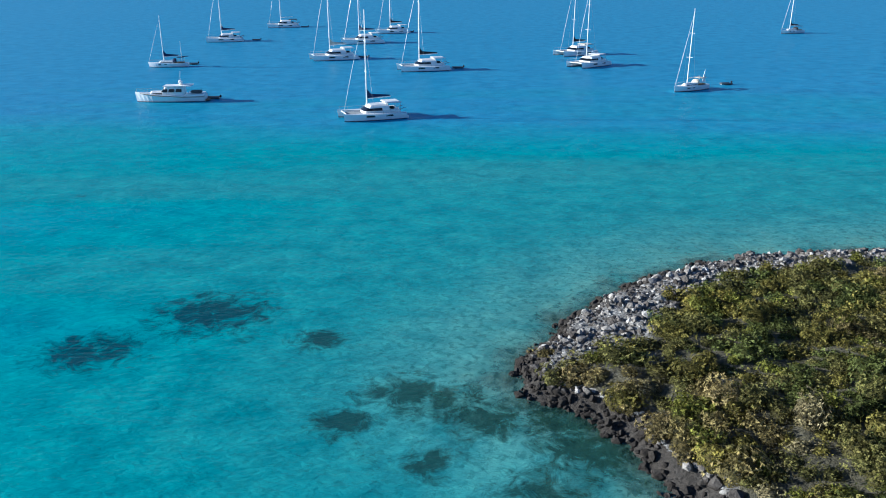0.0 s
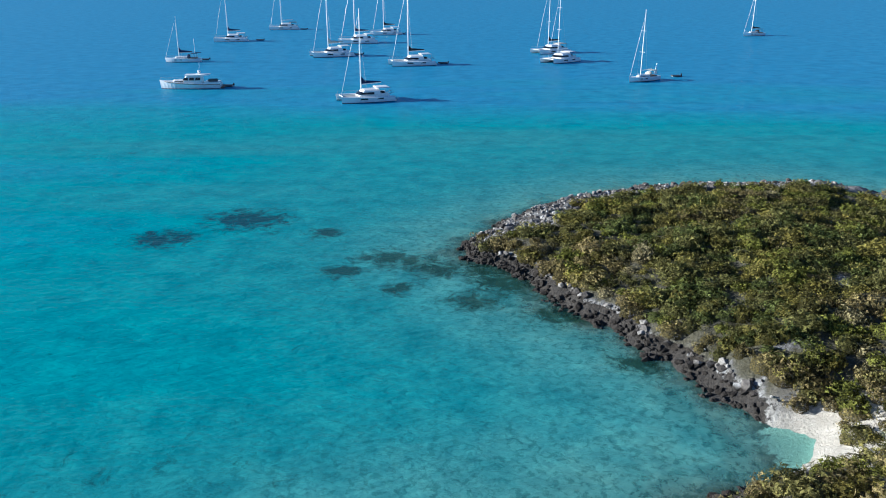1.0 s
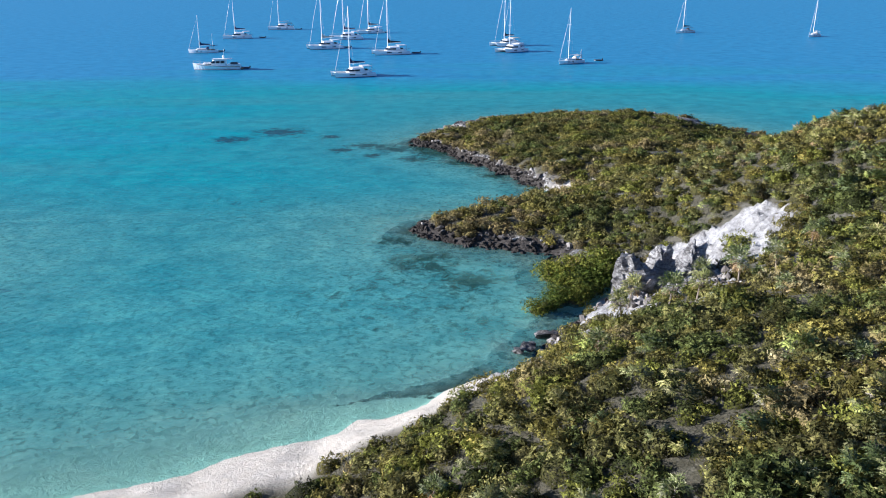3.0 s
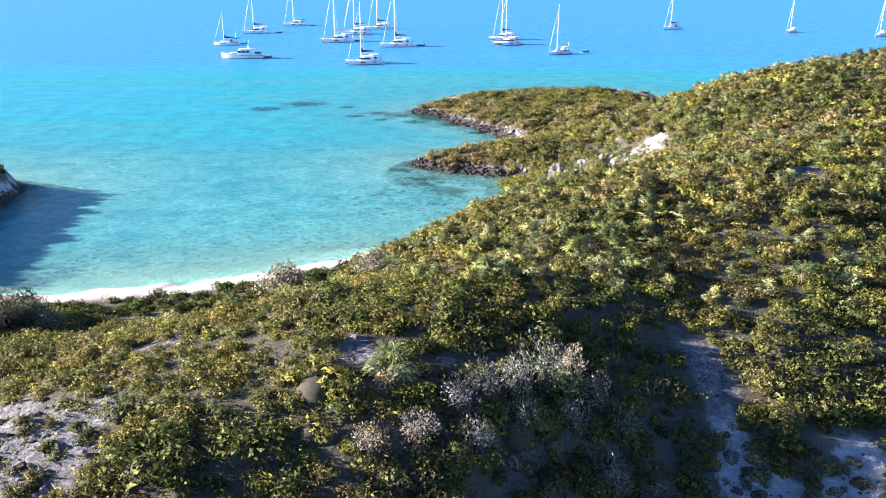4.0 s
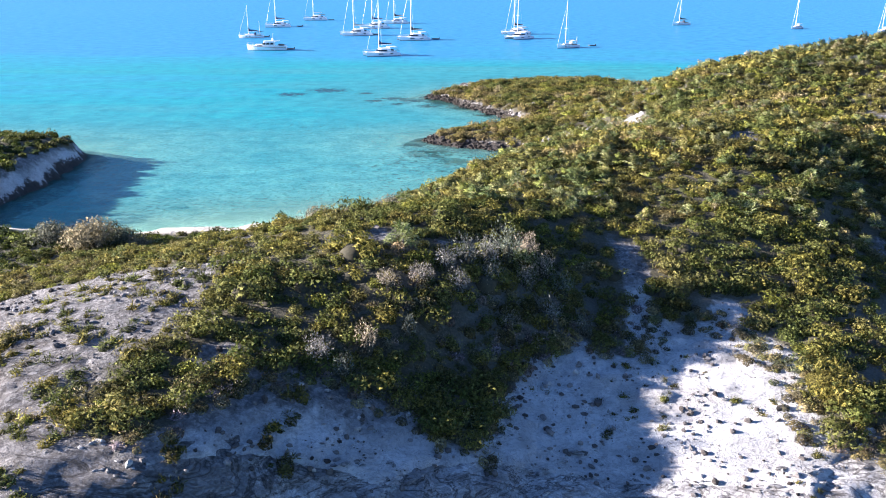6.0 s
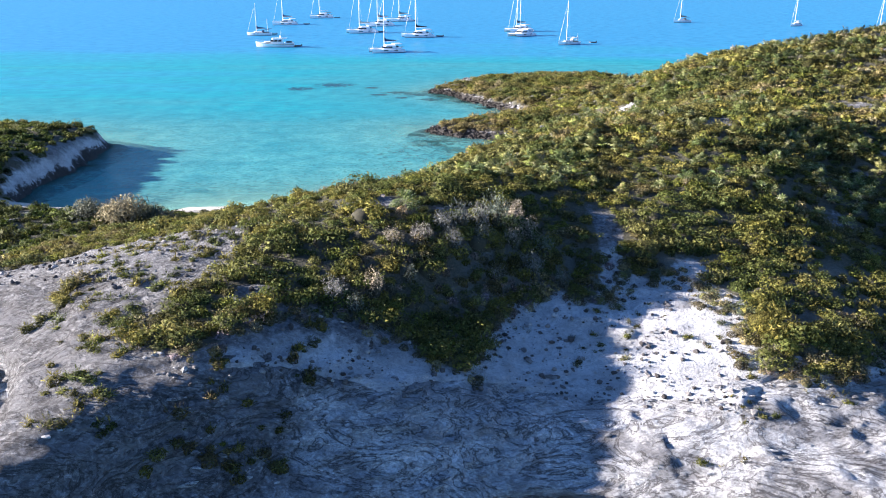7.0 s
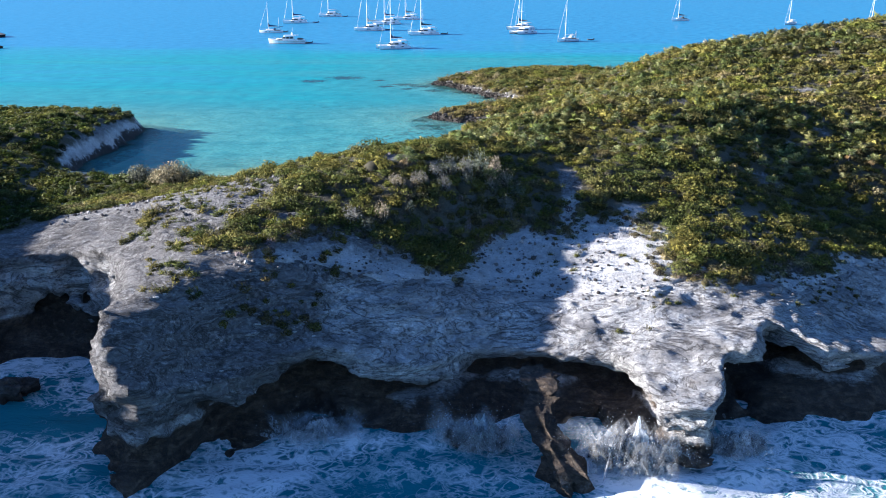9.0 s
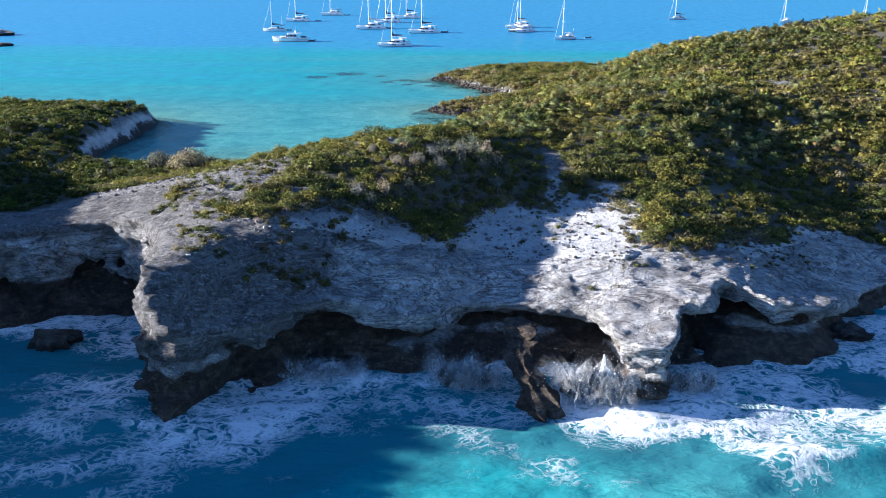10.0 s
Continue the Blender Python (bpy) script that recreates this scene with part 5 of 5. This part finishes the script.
# ---- boats at anchor ----
def hull_mesh(length, beam, bow, stern, draft, y0=0.0, full=2.6, transom=0.75, flare=0.12):
    """A hull along x, bow at +x, waterline at z = 0."""
    rings, n = [], 16
    for k in range(n + 1):
        t = k / n
        x = -length / 2 + length * t
        w = beam / 2 * min(1.0, transom + (1 - transom) * t / 0.35) * max(0.015, 1 - max(0, (t - 0.42) / 0.58) ** full)
        top = stern + (bow - stern) * t ** 1.6
        low = -draft * (1 - max(0, (t - 0.55) / 0.45) ** 2.2) * min(1, 0.45 + t * 1.6)
        wl = w * (1 - flare * (0.4 + t))
        rings.append([(x, y0 - w, top), (x - 0.0, y0 - w, top - 0.12), (x - 0.25 * t ** 4, y0 - wl, 0.12), (x - 0.3 * t ** 4, y0 - wl * 0.6, low * 0.7), (x - 0.35 * t ** 4, y0, low),
                      (x - 0.3 * t ** 4, y0 + wl * 0.6, low * 0.7), (x - 0.25 * t ** 4, y0 + wl, 0.12), (x, y0 + w, top - 0.12), (x, y0 + w, top), (x, y0, top + 0.06)])
    return loft(rings)


def cabin_mesh(x0, x1, w0, w1, z0, z1, front=1.2, back=0.2, arch=0.15):
    """A rounded deckhouse, raked in front."""
    rings = []
    for f, grow in ((0, 1.0), (0.55, 0.97), (0.85, 0.9), (1.0, 0.72)):
        z = z0 + (z1 - z0) * f
        a, b = x0 + back * f, x1 - front * f
        ring = []
        for k in range(6):
            t = k / 5
            ring.append((b - 0.35 * (2 * abs(t - 0.5)) ** 2, (t - 0.5) * w1 * grow, z + arch * f * (1 - (2 * t - 1) ** 2)))
        for k in range(6):
            t = 1 - k / 5
            ring.append((a + 0.15 * (2 * abs(t - 0.5)) ** 2, (t - 0.5) * w0 * grow, z + arch * f * (1 - (2 * t - 1) ** 2)))
        rings.append(ring)
    return loft(rings)


def pane(points, thick=0.02):
    bm = bmesh.new()
    bm.faces.new([bm.verts.new(p) for p in points])
    bmesh.ops.recalc_face_normals(bm, faces=bm.faces)
    bmesh.ops.solidify(bm, geom=list(bm.faces), thickness=thick)
    return bm


def rig(top, x, foot, height, boom_back, bag, stays, spread_y, bow_x, stern_x, deck, jib=True):
    mast = part("mast", tube([(x, 0, foot), (x - 0.05, 0, foot + height * 0.5), (x - 0.15, 0, foot + height)], [0.13, 0.12, 0.07], 8), M_alloy, top)
    for f, w in ((0.36, 0.9), (0.68, 0.7)):
        part("spreader", tube([(x, -w, foot + height * f), (x, 0, foot + height * f + 0.05), (x, w, foot + height * f)], 0.045, 6), M_alloy, mast)
    boom = part("boom", tube([(x - 0.1, 0, foot + 1.35), (x - boom_back, 0, foot + 1.55)], 0.11, 8), M_alloy, top)
    if bag:
        prof = []
        for k in range(7):
            t = k / 6
            h, w = 0.62 * (1 - t) + 0.2 + 0.9 * max(0, 0.12 - t) / 0.12, 0.22 - 0.06 * t
            px = x - 0.15 - (boom_back - 0.3) * t
            prof.append([(px, -w, foot + 1.45 + 0.2 * t), (px, -w * 0.9, foot + 1.45 + 0.2 * t + h * 0.6), (px, 0, foot + 1.45 + 0.2 * t + h), (px, w * 0.9, foot + 1.45 + 0.2 * t + h * 0.6), (px, w, foot + 1.45 + 0.2 * t)])
        part("sail_cover", loft(prof), bag, boom, "folded mainsail under its cover")
    if jib:
        part("furled_jib", tube([(bow_x, 0, deck + 0.3), ((bow_x * 0.55 + x * 0.45), 0, foot + height * 0.42), (x + 0.1, 0, foot + height * 0.9)], [0.03, 0.05, 0.02], 7), stays, top, "rolled foresail on its stay")
    for s in (-1, 1):
        part("shroud", tube([(x - 0.6, s * spread_y, deck), (x, s * 0.75, foot + height * 0.68), (x - 0.1, 0, foot + height * 0.97)], 0.012, 4), M_wire, top)
    return mast


def railing(top, points, height=0.65):
    rail = part("rail", tube([(a, b, c + height) for a, b, c in points], 0.022, 5), M_wire, top)
    for a, b, c in points:
        part("stanchion", tube([(a, b, c), (a, b, c + height)], 0.018, 5), M_wire, rail)


def catamaran(x, y, heading, length, bag, roof, label, tall=19.0, canopy=True):
    top = new("catamaran")
    s = length / 13.0
    for side in (-1, 1):
        h = part("hull", hull_mesh(13.0, 1.75, 1.55, 1.15, 0.55, side * 2.75, 2.4, 0.85), M_gel, top)
        part("boot_stripe", hull_mesh(12.7, 1.77, 0.17, 0.13, 0.56, side * 2.75, 2.4, 0.85), M_antifoul, h, "dark blue bottom paint")
        for wx0, wx1 in ((-3.6, -2.0), (0.2, 2.0)):
            part("hull_window", pane([(wx0, side * 3.6, 0.72), (wx1, side * 3.6, 0.74), (wx1 - 0.1, side * 3.6, 1.08), (wx0 + 0.1, side * 3.6, 1.04)], 0.04), M_glass, h)
        part("transom_step", block(-6.9, -6.1, side * 2.75 - 0.6, side * 2.75 + 0.6, 0.1, 0.5, 0.06), M_gel, h)
        railing(top, [(-4.5, side * 3.5, 1.2), (-1.5, side * 3.55, 1.25), (1.5, side * 3.45, 1.32), (4.2, side * 3.1, 1.45), (6.0, side * 2.8, 1.55)])
    deck = part("bridgedeck", block(-5.6, 1.6, -2.6, 2.6, 0.75, 1.35, 0.1), M_gel, top)
    part("trampoline", block(1.6, 5.6, -2.1, 2.1, 1.18, 1.21, 0.01), M_net, top, "grey net between the bows")
    part("crossbeam", tube([(5.7, -2.7, 1.35), (5.7, 0, 1.42), (5.7, 2.7, 1.35)], 0.1, 8), M_alloy, top)
    cab = part("saloon", cabin_mesh(-3.4, 2.2, 4.8, 3.9, 1.3, 2.75, 1.5, 0.2), M_gel, top)
    part("windscreen", cabin_mesh(-1.8, 2.12, 4.86, 4.0, 1.72, 2.3, 0.75, 0.0, 0.0), M_glass, cab, "dark wrap-round saloon window")
    part("cockpit_coaming", block(-5.4, -3.2, -2.5, 2.5, 1.3, 1.85, 0.12), M_gel, top)
    part("saloon_door", block(-3.42, -3.3, -1.1, 1.1, 1.4, 2.5, 0.02), M_glass, cab)
    if canopy:
        part("bimini", block(-5.9, -2.4, -2.2, 2.2, 3.05, 3.2, 0.07, (0.2, 0.2, 0.2, 0.2)), roof, top, "canopy over the cockpit")
        for px, py in ((-5.6, -1.9), (-5.6, 1.9), (-2.7, -1.9), (-2.7, 1.9)):
            part("canopy_post", tube([(px, py, 1.5), (px, py, 3.1)], 0.035, 6), M_wire, top)
    part("helm_seat", block(-4.4, -3.6, 0.6, 1.9, 1.8, 2.3, 0.1), M_black, top)
    davit = part("davit", tube([(-5.6, -1.2, 1.4), (-6.6, -1.2, 1.9), (-7.0, -1.2, 1.8)], 0.06, 6), M_wire, top)
    part("davit", tube([(-5.6, 1.2, 1.4), (-6.6, 1.2, 1.9), (-7.0, 1.2, 1.8)], 0.06, 6), M_wire, top)
    rig(top, 0.9, 2.6, tall / s, 5.0, bag, M_gel, 3.3, 5.7, -6, 1.35)
    top.matrix_world = Matrix.LocRotScale((x, y, 0), Euler((0, 0, radians(heading))), (s, s, s))
    for c in top.children_recursive:
        if len(c.data.polygons) > 60:
            shade(c.data, False)
    return tagged(top, label, "catamaran", "boats at anchor")


def sloop(x, y, heading, length, bag, label, tall=16.5, mizzen=False, flag=False):
    top = new("sailing_yacht")
    s = length / 11.5
    h = part("hull", hull_mesh(11.5, 3.7, 1.45, 1.1, 0.7, 0, 2.0, 0.72, 0.2), M_gel, top)
    part("boot_stripe", hull_mesh(11.2, 3.55, 0.16, 0.14, 0.71, 0, 2.0, 0.72, 0.2), M_antifoul, h, "dark blue bottom paint")
    for wx0 in (-1.5, 0.2, 1.9):
        for side in (-1, 1):
            part("port_light", pane([(wx0, side * (1.74 - 0.1 * max(0, wx0)), 0.75), (wx0 + 0.7, side * (1.74 - 0.16 * max(0, wx0)), 0.76), (wx0 + 0.7, side * (1.75 - 0.16 * max(0, wx0)), 0.95), (wx0, side * (1.76 - 0.1 * max(0, wx0)), 0.95)], 0.03), M_glass, h)
    cab = part("coachroof", cabin_mesh(-1.6, 2.9, 2.4, 1.3, 1.15, 1.75, 0.7, 0.1), M_gel, top)
    part("cabin_window", cabin_mesh(-1.3, 2.4, 2.38, 1.4, 1.35, 1.55, 0.3, 0.0, 0.0), M_glass, cab)
    part("cockpit", block(-4.6, -1.7, -1.1, 1.1, 1.0, 1.4, 0.1), M_teak, top, "teak-floored cockpit")
    part("sprayhood", cabin_mesh(-2.3, -1.0, 2.1, 1.9, 1.5, 2.35, 0.6, 0.0), bag or M_cream, top)
    part("bimini", block(-4.7, -2.6, -1.2, 1.2, 2.7, 2.8, 0.04, (0.1, 0.1, 0.1, 0.1)), bag or M_cream, top)
    for px, py in ((-4.5, -1.0), (-4.5, 1.0), (-2.8, -1.0), (-2.8, 1.0)):
        part("canopy_post", tube([(px, py, 1.2), (px, py, 2.72)], 0.025, 5), M_wire, top)
    for side in (-1, 1):
        railing(top, [(-5.4, side * 1.3, 1.15), (-3, side * 1.7, 1.18), (0, side * 1.75, 1.22), (3, side * 1.2, 1.32), (5.3, side * 0.25, 1.45)])
    rig(top, 1.2, 1.6, tall / s, 4.4, bag, M_gel, 1.7, 5.5, -5.5, 1.25)
    if mizzen:
        part("mizzen_mast", tube([(-3.9, 0, 1.3), (-3.95, 0, 7.4)], [0.09, 0.05], 7), M_alloy, top)
        part("mizzen_boom", tube([(-4.0, 0, 2.9), (-5.9, 0, 3.0)], 0.1, 6), M_navy, top, "dark covered mizzen sail on its boom")
    if flag:
        part("riding_sail", pane([(-5.5, 0, 1.6), (-4.4, 0, 1.6), (-5.1, 0, 4.6)], 0.03), M_gel, top, "small white triangular sail at the stern")
    top.matrix_world = Matrix.LocRotScale((x, y, 0), Euler((0, 0, radians(heading))), (s, s, s))
    return tagged(top, label, "sailboat", "boats at anchor")


def motor_yacht(x, y, heading, length, label):
    top = new("motor_yacht")
    s = length / 16.0
    h = part("hull", hull_mesh(16, 4.7, 2.3, 1.25, 0.8, 0, 2.2, 0.85, 0.22), M_gel, top)
    part("boot_stripe", hull_mesh(15.5, 4.2, 0.18, 0.14, 0.82, 0, 2.2, 0.85, 0.1), M_antifoul, h, "dark bottom paint")
    part("rub_rail", tube([(-8, -2.3, 1.15), (-3, -2.42, 1.2), (2, -2.3, 1.5), (6.6, -0.9, 2.0)], 0.07, 6), M_teak, h)
    part("rub_rail", tube([(-8, 2.3, 1.15), (-3, 2.42, 1.2), (2, 2.3, 1.5), (6.6, 0.9, 2.0)], 0.07, 6), M_teak, h)
    low = part("trunk_cabin", cabin_mesh(0.5, 5.2, 3.2, 1.8, 1.5, 2.35, 1.0, 0.0), M_gel, top)
    part("trunk_window", cabin_mesh(1.0, 4.4, 3.26, 2.2, 1.85, 2.1, 0.4, 0.0, 0.0), M_glass, low)
    house = part("deckhouse", cabin_mesh(-3.4, 2.2, 3.7, 3.3, 1.4, 3.5, 1.2, 0.1), M_gel, top)
    for x0, x1 in ((-2.9, -1.5), (-1.3, 0.1), (0.3, 1.3)):
        for side in (-1, 1):
            part("side_window", pane([(x0, side * 1.86, 2.3), (x1, side * 1.8, 2.3), (x1 - 0.25, side * 1.72, 3.0), (x0, side * 1.78, 3.0)], 0.04), M_glass, house)
    part("windscreen", cabin_mesh(0.6, 2.05, 3.5, 3.3, 2.3, 2.95, 0.5, 0.0, 0.0), M_glass, house)
    part("roof", block(-5.2, 1.3, -1.8, 1.8, 3.5, 3.65, 0.08), M_gel, top)
    part("radar_arch", loft([[(-2.6, -1.5, 3.6), (-1.9, -1.5, 3.6), (-1.9, -1.35, 3.6), (-2.6, -1.35, 3.6)], [(-2.7, -1.3, 4.4), (-2.2, -1.3, 4.4), (-2.2, 1.3, 4.4), (-2.7, 1.3, 4.4)]]), M_gel, top)
    part("radar_dome", tube([(-2.4, 0, 4.4), (-2.4, 0, 4.75)], [0.35, 0.25], 10), M_gel, top)
    part("antenna", tube([(-2.6, 0.8, 4.4), (-2.9, 0.8, 7.0)], 0.025, 5), M_gel, top)
    part("aft_bulwark", block(-7.8, -3.6, -2.1, 2.1, 1.2, 1.75, 0.12), M_gel, top)
    part("deck_tender", block(-7.2, -4.6, -0.8, 0.8, 1.8, 2.4, 0.2), M_rubber, top, "grey tender stowed on the aft deck")
    part("swim_platform", block(-8.9, -7.9, -1.9, 1.9, 0.25, 0.4, 0.05), M_teak, top)
    for side in (-1, 1):
        railing(top, [(0.5, side * 2.2, 1.6), (3, side * 1.9, 1.8), (5.5, side * 1.2, 2.1), (7.6, side * 0.2, 2.3)], 0.75)
    top.matrix_world = Matrix.LocRotScale((x, y, 0), Euler((0, 0, radians(heading))), (s, s, s))
    return tagged(top, label, "motor yacht", "boats at anchor")


def dinghy(x, y, heading, label="small grey inflatable dinghy with outboard, trailing astern"):
    top = new("dinghy")
    part("tube_collar", tube([(-1.5, -0.65, 0.25), (0.6, -0.65, 0.28), (1.4, -0.3, 0.38), (1.6, 0, 0.42), (1.4, 0.3, 0.38), (0.6, 0.65, 0.28), (-1.5, 0.65, 0.25)], 0.21, 8), M_rubber, top)
    part("floor_board", block(-1.5, 1.2, -0.5, 0.5, 0.08, 0.16, 0.03), M_gel, top)
    part("outboard", block(-1.95, -1.55, -0.17, 0.17, 0.2, 0.85, 0.08), M_black, top, "black outboard motor")
    top.matrix_world = pose(x, y, 0.02, 0, 0, heading)
    return tagged(top, label, "dinghy", "dinghies")


HEAD = 201.0
catamaran(-17.9, 151.5, HEAD, 13.0, M_navy, M_gel, "white sailing catamaran with navy sail cover at anchor", 18.5)
catamaran(-10.2, 226, HEAD - 5, 14.5, M_black, M_gel, "white sailing catamaran with black sail cover at anchor", 24)
catamaran(39.6, 233.5, HEAD + 22, 13.5, None, M_gel, "white catamaran with square cabin at anchor", 22)
catamaran(40.2, 264, HEAD + 8, 14.0, M_black, M_cream, "white catamaran with long cream canopy at anchor", 24)
catamaran(-40.7, 254.5, HEAD, 15.0, M_cream, M_gel, "white catamaran with pale sail cover at anchor", 25)
catamaran(-37.2, 309, HEAD - 6, 16.0, M_navy, M_gel, "large white catamaran with navy sail cover at anchor", 26)
catamaran(-28.6, 356, HEAD - 4, 14.5, M_black, M_gel, "distant white catamaran with dark sail cover", 26)
catamaran(-95.0, 320, HEAD - 8, 14.5, M_navy, M_gel, "white catamaran with navy canopy at anchor", 22)
catamaran(-86.2, 394, HEAD - 8, 15.5, None, M_black, "distant white catamaran with dark canopy", 26, True)
motor_yacht(-66.3, 173.0, HEAD - 14, 15.8, "white motor yacht with dark side windows at anchor")
sloop(-89.0, 236.5, HEAD - 12, 12.0, M_navy, "two-masted white sailing yacht with blue canvas", 13.5, True)
sloop(56.4, 185.3, HEAD + 14, 11.5, None, "white sloop with small riding sail at the stern", 17.5, False, True)
sloop(145.5, 342, HEAD + 4, 12.5, M_black, "distant white sloop with dark sail cover", 21)
sloop(201, 308, HEAD + 20, 11.0, None, "distant white sloop with bare mast", 19)
sloop(233, 276.5, HEAD + 18, 11.5, None, "distant white sloop with bare mast", 19)
for x, y, h in ((0.2, 229.5, 190), (68.0, 194, 200), (-83.4, 242.2, 195), (-82.8, 324, 195), (-75.2, 393, 190), (-31.2, 259, 190), (-21, 360, 190), (-57.6, 176.2, 186)):
    dinghy(x, y, h)

# ---- low islets beyond the bay ----
def islet(x, y, long, wide, high, seed):
    a = np.linspace(0, 2 * math.pi, 40, endpoint=False)
    rings = []
    for f, z in ((1.06, -0.6), (1.0, 0.1), (0.96, 0.5 * high), (0.86, 0.8 * high), (0.6, high), (0.25, 1.05 * high)):
        r = f * (1 + 0.18 * fractal(np.cos(a) * 2 + seed, np.sin(a) * 2, z, 3, 0.6, seed))
        rings.append([(x + long * r[i] * math.cos(a[i]), y + wide * r[i] * math.sin(a[i]), z + 0.25 * float(rough(a[i] * 4, z, 0, seed))) for i in range(40)])
    ob = part("rock_islet", loft(rings), M_rock)
    give(ob.data, "stain_or_shade", 1 - smooth(np.array([v.co.z for v in ob.data.vertices]), 0.5, 2.0))
    return tagged(ob, "low dark limestone islet beyond the bay", "islet", "rock islets")


islet(-226, 208, 13, 7, 2.6, 81)
islet(-192, 149, 13, 4, 1.2, 82)

DROP_V = np.array([(1, 0, 0), (-1, 0, 0), (0, 1, 0), (0, -1, 0), (0, 0, 1.3), (0, 0, -1)], float)
DROP_F = np.array([(0, 2, 4), (2, 1, 4), (1, 3, 4), (3, 0, 4), (2, 0, 5), (1, 2, 5), (3, 1, 5), (0, 3, 5)])


# ---- spray where swell breaks on the rock ----
def spray(name, x, y, wide, high, count, seed, label):
    """A burst of white water: torn veils fanning up, with droplets round them."""
    r = np.random.RandomState(seed)
    vs, fs, dense, at = [], [], [], 0
    for k in range(110):
        a, base = r.uniform(0, 3.14), (r.normal(0, 0.36) * wide, r.normal(0, 0.16) * wide)
        tall, span = high * r.uniform(0.3, 1.0), wide * r.uniform(0.25, 0.6)
        tip = (r.normal(0, 0.3), r.normal(-0.15, 0.25))
        for i in range(7):
            for j in range(7):
                u, t = (j / 6 - 0.5) * span * (0.7 + 0.6 * i / 6), i / 6
                top_here = tall * (1 - 0.7 * (2 * (j / 6) - 1) ** 2) * t
                px = base[0] + u * math.cos(a) + tip[0] * tall * t * t
                py = base[1] + u * math.sin(a) * 0.6 + tip[1] * tall * t * t
                vs.append((x + px, y + py, top_here - 0.1 + 0.15 * float(rough(px * 3, py * 3, top_here * 3, seed))))
                dense.append((1 - t) ** 0.9 * min(1, 2.2 * (1 - abs(2 * (j / 6) - 1))))
        for i in range(6):
            for j in range(6):
                q = at + i * 7 + j
                fs.append((q, q + 1, q + 8, q + 7))
        at += 49
    me = fill(bpy.data.meshes.new(name), np.array(vs), np.array(fs))
    give(me, "dense", dense)
    shade(me)
    thing(name, me, M_veil, label, "spray", "stuff")
    a, b = np.meshgrid(np.linspace(0, 2 * math.pi, 72, endpoint=False), np.linspace(0.0, 1.0, 22))
    ragged = 1 + 0.45 * fractal(np.cos(a) * 2.2 + seed, np.sin(a) * 2.2, b * 2.0, 4, 0.6, seed)
    rise = high * 0.62 * (1 - b) ** 0.75 * (1 + 0.5 * fractal(np.cos(a) * b * 5 + seed, np.sin(a) * b * 5, 0, 4, 0.65, seed + 1)) - 0.12
    vs = np.stack([x + 0.55 * wide * b * ragged * np.cos(a), y - 0.1 * wide + 0.34 * wide * b * ragged * np.sin(a), rise], 2).reshape(-1, 3)
    q = (np.arange(21)[:, None] * 72 + np.arange(72)[None]).ravel()
    nxt = (np.arange(21)[:, None] * 72 + (np.arange(72)[None] + 1) % 72).ravel()
    me = fill(bpy.data.meshes.new("white_water"), vs, np.stack([q, q + 72, nxt + 72, nxt], 1))
    give(me, "dense", np.clip(1.5 - 1.5 * b, 0, 1.3).ravel())
    shade(me)
    thing("white_water", me, M_veil, "heaped white water of a breaking wave at the rock", "spray", "stuff")
    vs, fs, at = [], [], 0
    for k in range(count):
        t = r.rand() ** 1.4
        px, py, pz = r.normal(0, 0.42) * wide * (0.6 + t), r.normal(-0.1, 0.24) * wide * (0.6 + t), high * t * r.uniform(0.5, 1.1)
        s = 0.008 + 0.022 * r.rand() ** 3
        vs.append(DROP_V * s + (x + px, y + py, max(0.0, pz)))
        fs.append(DROP_F + at)
        at += len(DROP_V)
    me = fill(bpy.data.meshes.new(name + "_droplets"), np.vstack(vs), np.vstack(fs))
    return thing(name + "_droplets", me, M_spray, "fine white droplets thrown up by a wave", "spray", "stuff")


spray("wave_splash", 24.2, -128.2, 3.6, 3.8, 2200, 71, "white burst of spray against the brown rock buttress")
spray("wave_splash", 14.4, -126.0, 3.4, 2.8, 1400, 72, "white burst of spray in the cliff's hollow")
spray("wave_splash", 31.0, -126.4, 3.0, 2.0, 900, 73, "white spray at the foot of the cliff")
spray("wave_splash", 4.0, -125.0, 4.4, 1.6, 900, 74, "white spray washing under the overhang")

# ---- scrub on the south-western cape, added out of view to shade the water ----
ox_, oy_ = spread(-168, -44, -150, -117, 2.4)
ok_ = (ox_ > -80) | (oy_ < -126)
scrub("cape_scrub", ox_[ok_], oy_[ok_], rng.uniform(1.0, 1.7, ok_.sum()), WILD, "green scrub over the added, unseen south-western cape", M_scrub, (0.7, 0.8, 0.65))
